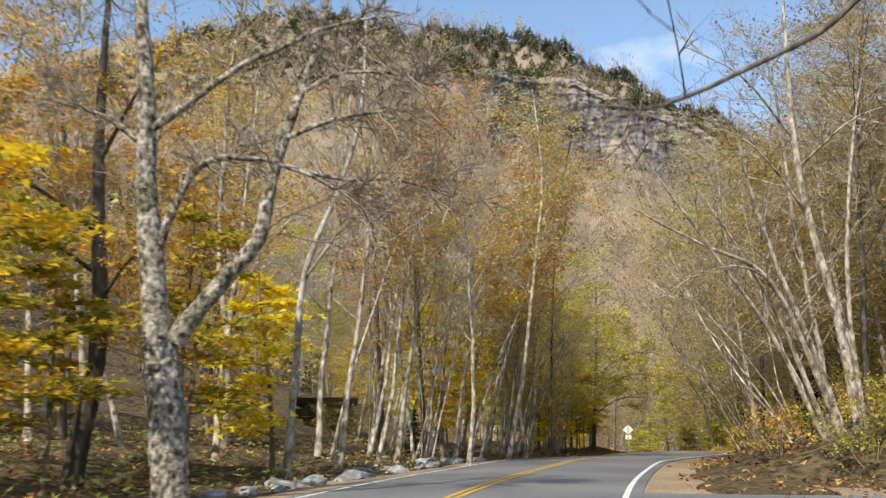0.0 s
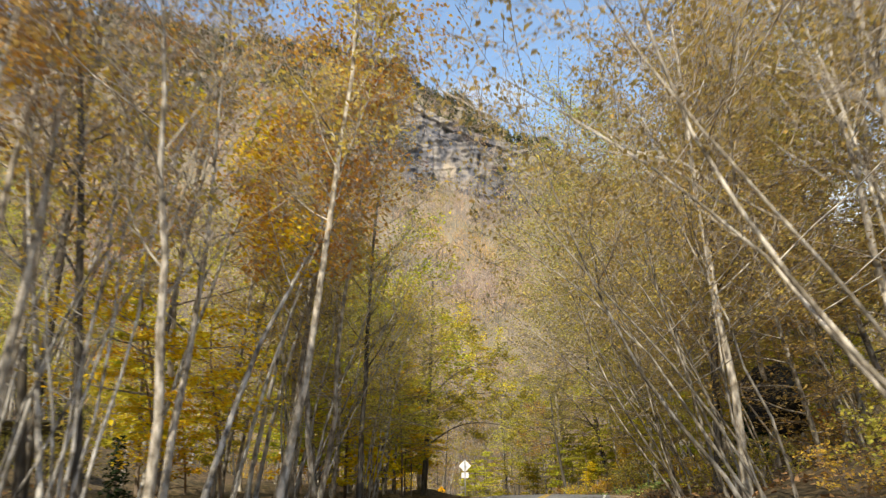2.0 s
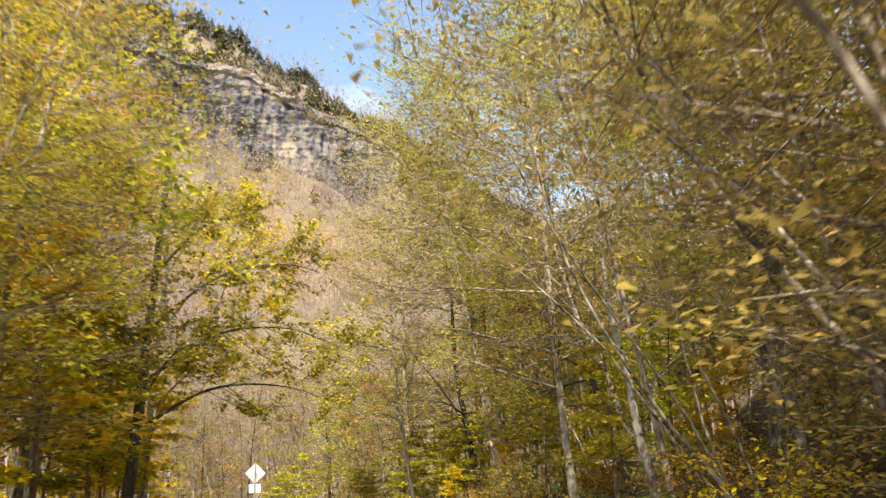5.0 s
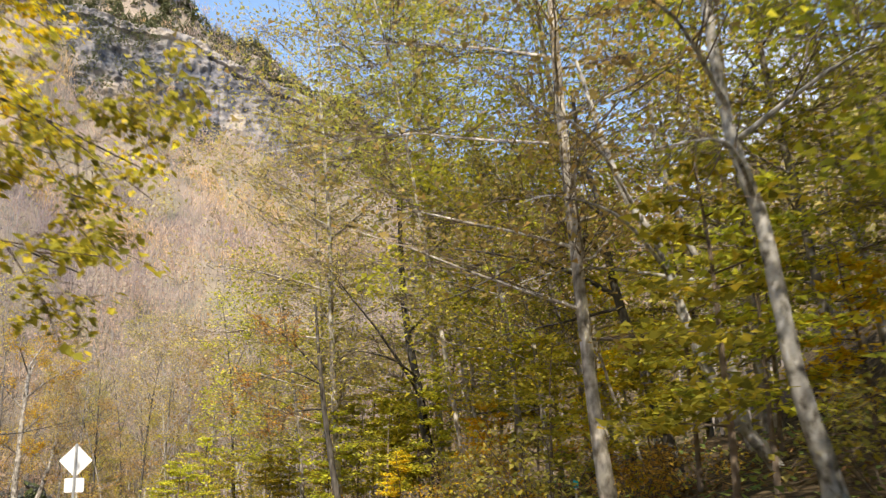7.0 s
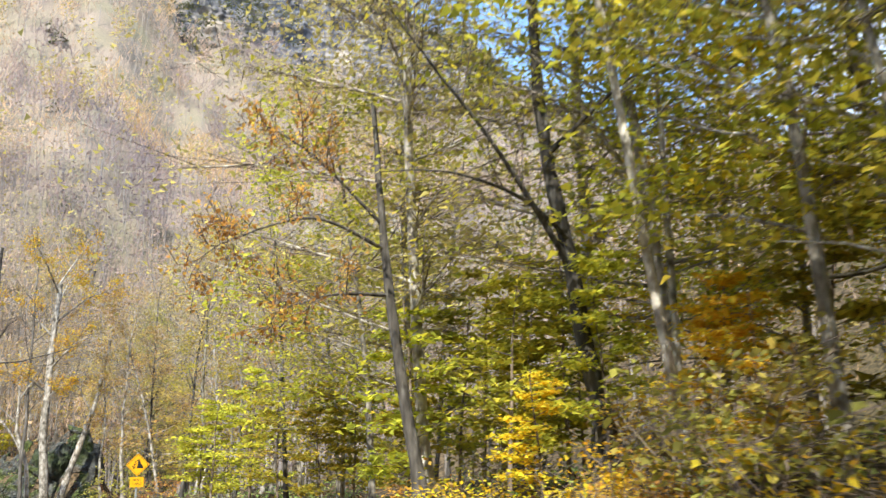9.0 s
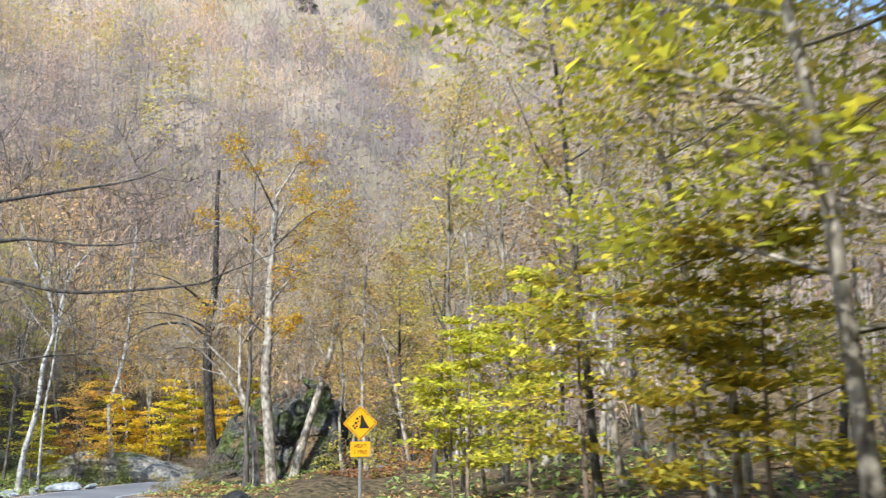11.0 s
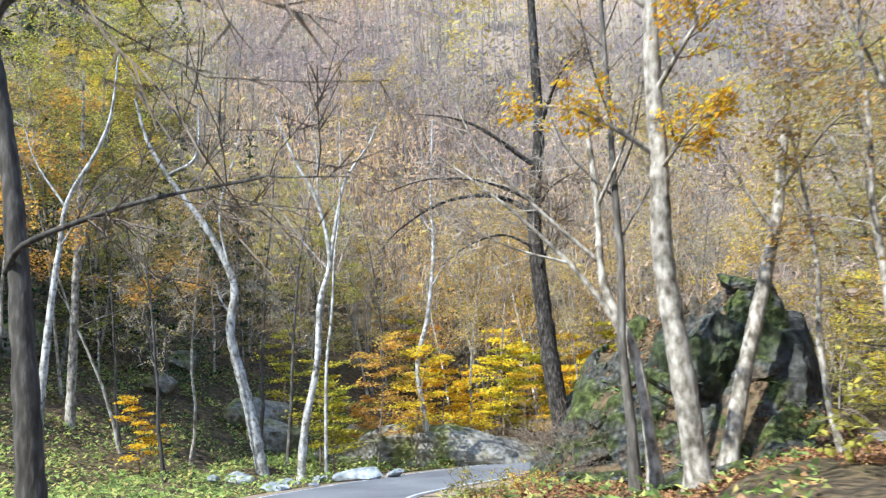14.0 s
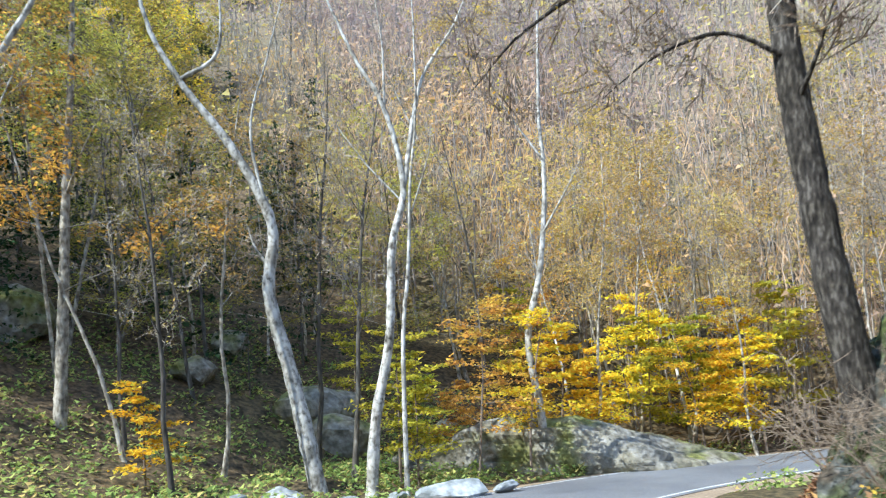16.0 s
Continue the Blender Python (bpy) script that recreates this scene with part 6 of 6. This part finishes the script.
# right of the road
strew(7, 6, 34, 60, 6.8, 9, LEANERS, 1.8, lean=True)
for x, y, k, sz in ((34.4, 98.0, LIME[0], 1.1), (36.0, 105.5, LIME[1], 1.1), (42.0, 94.5, LIME[1], 1.3), (39.6, 102.0, GOLD[1], 1.3), (42.5, 88.0, LIME[0], 1.4), (37.0, 80.5, LIME[1], 1.2),
                    (31.4, 109.5, TIER[0], 1.1), (32.6, 115.5, TIER[0], 0.8), (34.0, 101.5, TIER[4], 1.1), (36.6, 106.0, TIER[3], 1.15), (37.5, 112.0, TIER[0], 1.2), (38.6, 98.5, TIER[3], 1.1), (42.0, 104.5, TIER[3], 1.1), (41.5, 90.0, TIER[3], 1.05), (26.6, 73.0, TIER[4], 0.9), (31.8, 88.5, TIER[0], 1.1),
                    (45.0, 97.0, TIER[3], 1.05), (44.5, 84.0, TIER[3], 1.0), (40.5, 82.5, TIER[1], 0.9), (39.5, 76.0, TIER[3], 0.95), (35.0, 73.5, TIER[2], 0.9), (29.8, 71.5, TIER[0], 0.8), (33.5, 68.5, TIER[0], 0.9),
                    (27.2, 65.5, TIER[2], 0.9), (23.0, 60.0, TIER[0], 0.75), (28.5, 58.0, TIER[0], 0.85), (22.5, 53.0, TIER[2], 0.85), (18.6, 56.0, TIER[2], 0.7), (17.4, 44.0, TIER[2], 0.72), (22.0, 46.0, TIER[0], 0.75), (20.4, 41.0, TIER[0], 0.78), (26.0, 51.0, TIER[0], 0.95), (47.0, 93.0, TIER[3], 1.2), (46.5, 103.0, TIER[1], 1.2),
                    (14.6, 35.6, BARE[0], 1.2), (17.0, 38.0, BARE[1], 1.2), (13.6, 41.0, BARE[0], 1.0), (16.0, 32.6, BARE[1], 1.1), (18.6, 42.0, BARE[0], 1.25), (20.4, 37.0, BARE[1], 1.2), (15.6, 46.6, BARE[1], 1.05), (24.8, 63.0, BEECH[1], 0.9)):
    taken.append((x, y))
    plant(k, x, y, road_turn(x, y), sz)
for x, y, k, sz in ((31.6, 102.8, SAPS[0], 0.6), (33.4, 98.6, SAPS[0], 0.7), (32.0, 105.6, SAPS[1], 0.9), (30.6, 108.6, SAPS[1], 1.0), (33.0, 107.5, SPRAY[2], 0.9), (34.6, 111.0, SPRAY[2], 1.0), (36.6, 101.0, SPRAY[2], 1.1), (31.0, 118.0, SPRAY[2], 0.9), (38.0, 95.5, SPRAY[2], 1.0), (33.4, 114.0, SPRAY[2], 1.1), (35.0, 91.5, SPRAY[2], 0.8), (31.4, 112.0, SPRAY[2], 0.75), (33.6, 104.2, SPRAY[2], 0.8), (29.6, 116.6, SPRAY[2], 0.8),
                    (34.2, 101.0, SPRAY[0], 0.8), (30.9, 99.4, BUSH[0], 1.0), (31.6, 94.6, BUSH[0], 1.1), (30.6, 104.0, BUSH[0], 0.9)):
    taken.append((x, y))
    plant(k, x, y, 61 * y, sz)
strew(8, 9, 34, 76, 7.5, 16, LEANERS * 2 + BARE[:1] + BEECH[:1], 2.4, (1.0, 1.3), lean=True)
strew(9, 4, 66, 84, 12, 16, LIME * 2, 2.8, (1.0, 1.3), lean=True)
strew(20, 6, 94, 114, 8.5, 13, LIME + GOLD[:1] + BEECH[:1], 2.2, (0.8, 1.1), lean=True)
strew(10, 4, 78, 110, 14, 22, LIME + GOLD[:1], 3.0, (1.0, 1.4))
strew_back(23, 7, 114, 140, 15, 30, [BARE[0], BEECH[0], BARE[1], SLIM[2]], 3.0, (0.8, 1.1))
strew(12, 14, 24, 58, 6.8, 11.5, BUSH[1:], 1.0, (0.6, 1.1))
strew(27, 24, 58, 114, 6.8, 11.5, BUSH, 1.0, (0.7, 1.2))
strew(13, 14, 62, 112, 8.0, 14, SAPS[1:2] * 3 + SAPS[:1], 1.4, (0.8, 1.2))
strew(14, 20, 122, 152, 9.0, 24, BARE * 3 + [SLIM[2]], 2.0)
strew(19, 2, 130, 146, 8.0, 16, BUSH[1:], 1.3)
for x, y, k, sz in ((26.8, 129.6, SAPS[1], 0.9), (28.6, 131.4, SAPS[1], 1.2), (29.6, 125.0, BARE[1], 0.9), (31.5, 128.5, BARE[0], 0.9), (28.2, 126.6, SAPS[1], 0.9), (28.9, 122.6, SAPS[1], 0.9), (27.4, 133.6, LIME[0], 0.55), (26.4, 131.0, SPRAY[2], 0.9), (31.0, 121.0, LIME[0], 0.85), (33.0, 125.5, LIME[1], 0.8), (30.6, 118.5, LIME[0], 0.7)):
    taken.append((x, y))
    plant(k, x, y, 33 * y, sz)
# the bend at the end
strew(15, 20, 168, 205, -30, -9, [SLIM[2]] + [BARE[1]] * 3, 2.3)
strew(16, 12, 176, 205, -22, -6, SAPS, 1.6, (0.9, 1.5))
strew(17, 10, 112, 150, -30, -7.0, BARE + SLIM, 2.6)
strew(18, 7, 186, 215, -14, 2, GOLD[1:] + SLIM, 2.6)
rng = np.random.default_rng(77)
for k in range(18):
    x, y = rng.uniform(-58, 26), rng.uniform(194, 236)
    kinds = (BEECH[0], BARE[1], BEECH[1], GOLD[1]) if x < 13 - 0.75 * (y - 144) else (BARE[0], BARE[1], BEECH[0], BARE[0], SLIM[2])
    joined.append((kinds[k % len(kinds)], x, y, rng.uniform(0, 360), rng.uniform(1.1, 1.5)))
for k in range(14):            # thin bare trees behind the bend
    joined.append(((BARE[0], SLIM[2], BARE[1], BEECH[0])[k % 4], rng.uniform(-14, 22), rng.uniform(197, 214), rng.uniform(0, 360), rng.uniform(0.9, 1.25)))
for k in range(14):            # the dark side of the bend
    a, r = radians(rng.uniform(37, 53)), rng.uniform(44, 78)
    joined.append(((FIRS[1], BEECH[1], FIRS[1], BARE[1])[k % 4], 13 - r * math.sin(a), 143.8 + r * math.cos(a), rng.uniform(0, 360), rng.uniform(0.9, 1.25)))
for k in range(12):            # hemlocks added under the hill, their dark needles standing in for shade
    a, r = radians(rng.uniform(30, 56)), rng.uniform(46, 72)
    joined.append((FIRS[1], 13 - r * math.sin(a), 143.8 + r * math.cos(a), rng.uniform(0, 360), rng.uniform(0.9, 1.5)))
for k in range(11):           # tall leafy trees added south of it to cast shade over it
    joined.append(((RUST[0], BEECH[1], TIER[1])[k % 3], rng.uniform(-48, -25), rng.uniform(160, 173), rng.uniform(0, 360), rng.uniform(1.5, 1.8)))
for x, y, k, sz in ((20.6, 53.4, FIRS[0], 0.85), (-1.6, 52.0, FIRS[0], 0.7), (-25, 183, FIRS[1], 0.9), (-32, 184, FIRS[1], 0.8), (-28, 192, FIRS[1], 0.75), (-20, 188, BEECH[1], 0.9), (-35, 195, FIRS[1], 1.2),
                    (-38, 186, FIRS[1], 1.1), (-22, 196, FIRS[1], 0.8), (-15, 193, BEECH[1], 0.9), (-27, 187, BEECH[1], 1.0), (-30, 178, FIRS[1], 0.8), (-33, 190, BARE[1], 1.1), (-41, 192, FIRS[1], 1.1),
                    (-23, 179.5, BEECH[1], 0.8), (-17.5, 183, FIRS[1], 0.6), (-14.6, 171.5, CANOPY[2], 1.15), (22.8, 167.0, TIER[1], 0.75), (26.6, 165.0, TIER[0], 0.8), (24.6, 171.0, TIER[1], 0.85), (-20.5, 173.5, TIER[4], 0.95), (-18.0, 179.5, CANOPY[1], 1.25), (-24.0, 177.0, TIER[4], 1.0), (-10.5, 178.5, BARE[1], 1.1), (-27.0, 183.5, TIER[4], 1.0), (-45, 183, FIRS[1], 1.1), (-37, 178, FIRS[1], 0.9), (-12, 197, BARE[0], 1.0), (-19, 201, BEECH[1], 1.1), (-28, 201, FIRS[1], 1.2),
                    (-12.6, 170.4, SAPS[0], 0.95), (-6.4, 178.6, SAPS[1], 1.2), (-3.4, 179.6, SAPS[3], 1.2), (0.6, 190.4, SAPS[2], 1.3), (3.6, 191.6, SAPS[2], 1.2), (-3.0, 189.4, SAPS[0], 1.5), (6.2, 193.4, SAPS[0], 1.5),
                    (25.6, 143.5, BARE[1], 1.0), (26.8, 148.0, BEECH[0], 0.9), (24.4, 152.5, BEECH[0], 0.85), (30.0, 141.5, BEECH[0], 1.0), (28.4, 145.0, BARE[0], 1.1), (24.0, 162.0, BEECH[0], 0.8), (27.0, 165.0, BEECH[1], 0.9), (29.0, 159.0, BEECH[0], 0.8), (12.0, 152.6, BUSH[1], 0.5), (13.2, 156.6, BRUSH[0], 0.8), (12.6, 158.4, BRUSH[0], 1.1), (12.0, 159.6, BRUSH[0], 1.2), (13.4, 158.2, BRUSH[0], 1.0), (12.6, 155.2, BUSH[2], 0.5), (13.2, 158.0, BRUSH[0], 0.9), (-5.0, 191, SPRAY[1], 1.1), (-2.2, 193.4, SPRAY[0], 1.2), (0.8, 192.2, SPRAY[2], 1.2), (2.8, 195.0, SPRAY[2], 1.3), (5.0, 194.0, SPRAY[0], 1.2), (-8.6, 183.8, SPRAY[2], 0.9), (-6.6, 184.4, SPRAY[1], 0.75), (3.4, 199, SPRAY[0], 1.7), (-1.0, 197.5, SPRAY[0], 1.7), (6.8, 200, SPRAY[2], 1.6), (-6.0, 186.6, SAPS[3], 1.3)):
    plant(k, x, y, 40 * y, sz)

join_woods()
for kind in SLIM + RUST + GOLD + LIME + BEECH + LEANERS + STEMS + BARE + CANOPY + TIER + HONEY + SPRAY + SAPS + BUSH + BRUSH + FIRS:
    if kind.name not in used:
        for child in list(kind.children):
            bpy.data.objects.remove(child)
        bpy.data.objects.remove(kind)


# ---- an open shelter in the wood ----
def block(name, size, at, mat, parent, turn=(0, 0, 0), label=""):
    bm = bmesh.new()
    bmesh.ops.create_cube(bm, size=1.0, matrix=Matrix.Diagonal((*size, 1)))
    bmesh.ops.bevel(bm, geom=bm.edges[:], offset=0.012, segments=1, affect="EDGES")
    ob = part(name, bm, mat, parent, label)
    ob.matrix_basis = pose(*at, *turn)
    return ob


def shelter(x, y, turn):
    base = tagged(holder("shelter"), "weathered dark wooden lean-to shelter among the trees", "shelter")
    base.matrix_basis = pose(x, y, ground_at(x, y), 0, 0, turn)
    for sx in (-2.1, 0.0, 2.1):
        block("post", (0.14, 0.14, 2.5), (sx, -1.1, 1.05), OLD_WOOD, base)
        block("post", (0.14, 0.14, 2.1), (sx, 1.1, 0.85), OLD_WOOD, base)
    for k in range(9):
        block("board", (4.4, 0.03, 0.19), (0, 1.19, 0.2 + 0.2 * k), OLD_WOOD, base)
    roof = block("roof", (5.0, 3.0, 0.06), (0, 0, 2.14), OLD_WOOD, base, (-9, 0, 0), "dark mossy board roof")
    for k in range(16):
        block("roof_board", (0.3, 3.06, 0.03), (-2.36 + 0.315 * k, 0, 0.046 + 0.008 * (k % 2)), OLD_WOOD, roof)


shelter(-8.8, 70.0, 8)


# ---- undergrowth and fallen leaves ----
def carpet(name, mat, count, seed, boxes, size, label, category, rise):
    rng = np.random.default_rng(seed)
    b = Build()
    total = sum((x1 - x0) * (y1 - y0) for x0, x1, y0, y1 in boxes)
    for x0, x1, y0, y1 in boxes:
        n = int(count * (x1 - x0) * (y1 - y0) / total)
        x, y = rng.uniform(x0, x1, n), rng.uniform(y0, y1, n)
        keep = (np.abs(beside(x, y)[0]) > 4.6) & (waves(x, y, 5, seed) > -0.35)
        x, y = x[keep], y[keep]
        z = height(x, y) + rng.uniform(0.02, 1, len(x))**2 * rise
        b.slivers(np.stack([x, y, z], 1), rng, size, 0.6, 0.25)
    tagged(b.object(name, mat), label, category, kind="stuff")


carpet("undergrowth", FERN, 42000, 61, [(-28, 0, 154, 192), (-12, 12, 176, 196)], 0.23, "green ferns and low plants on the slope", "undergrowth", 0.55)
carpet("undergrowth", FERN, 16000, 62, [(24, 42, 66, 150), (8, 20, 130, 160)], 0.22, "green ferns and low plants under the trees", "undergrowth", 0.35)
carpet("undergrowth", FERN, 3500, 65, [(-18, -1, 13, 50)], 0.2, "green ferns and low plants under the trees", "undergrowth", 0.5)
carpet("fallen_leaves", LITTER, 34000, 63, [(6, 24, 10, 66), (-16, 0, 12, 60), (22, 40, 60, 140), (9, 20, 140, 162)], 0.17, "dry brown fallen leaves on the forest floor", "fallen leaves", 0.12)
carpet("fallen_leaves", LITTER, 60000, 64, [(9.5, 24, 149, 165)], 0.11, "dry russet fallen leaves on the rocky bank", "fallen leaves", 0.1)
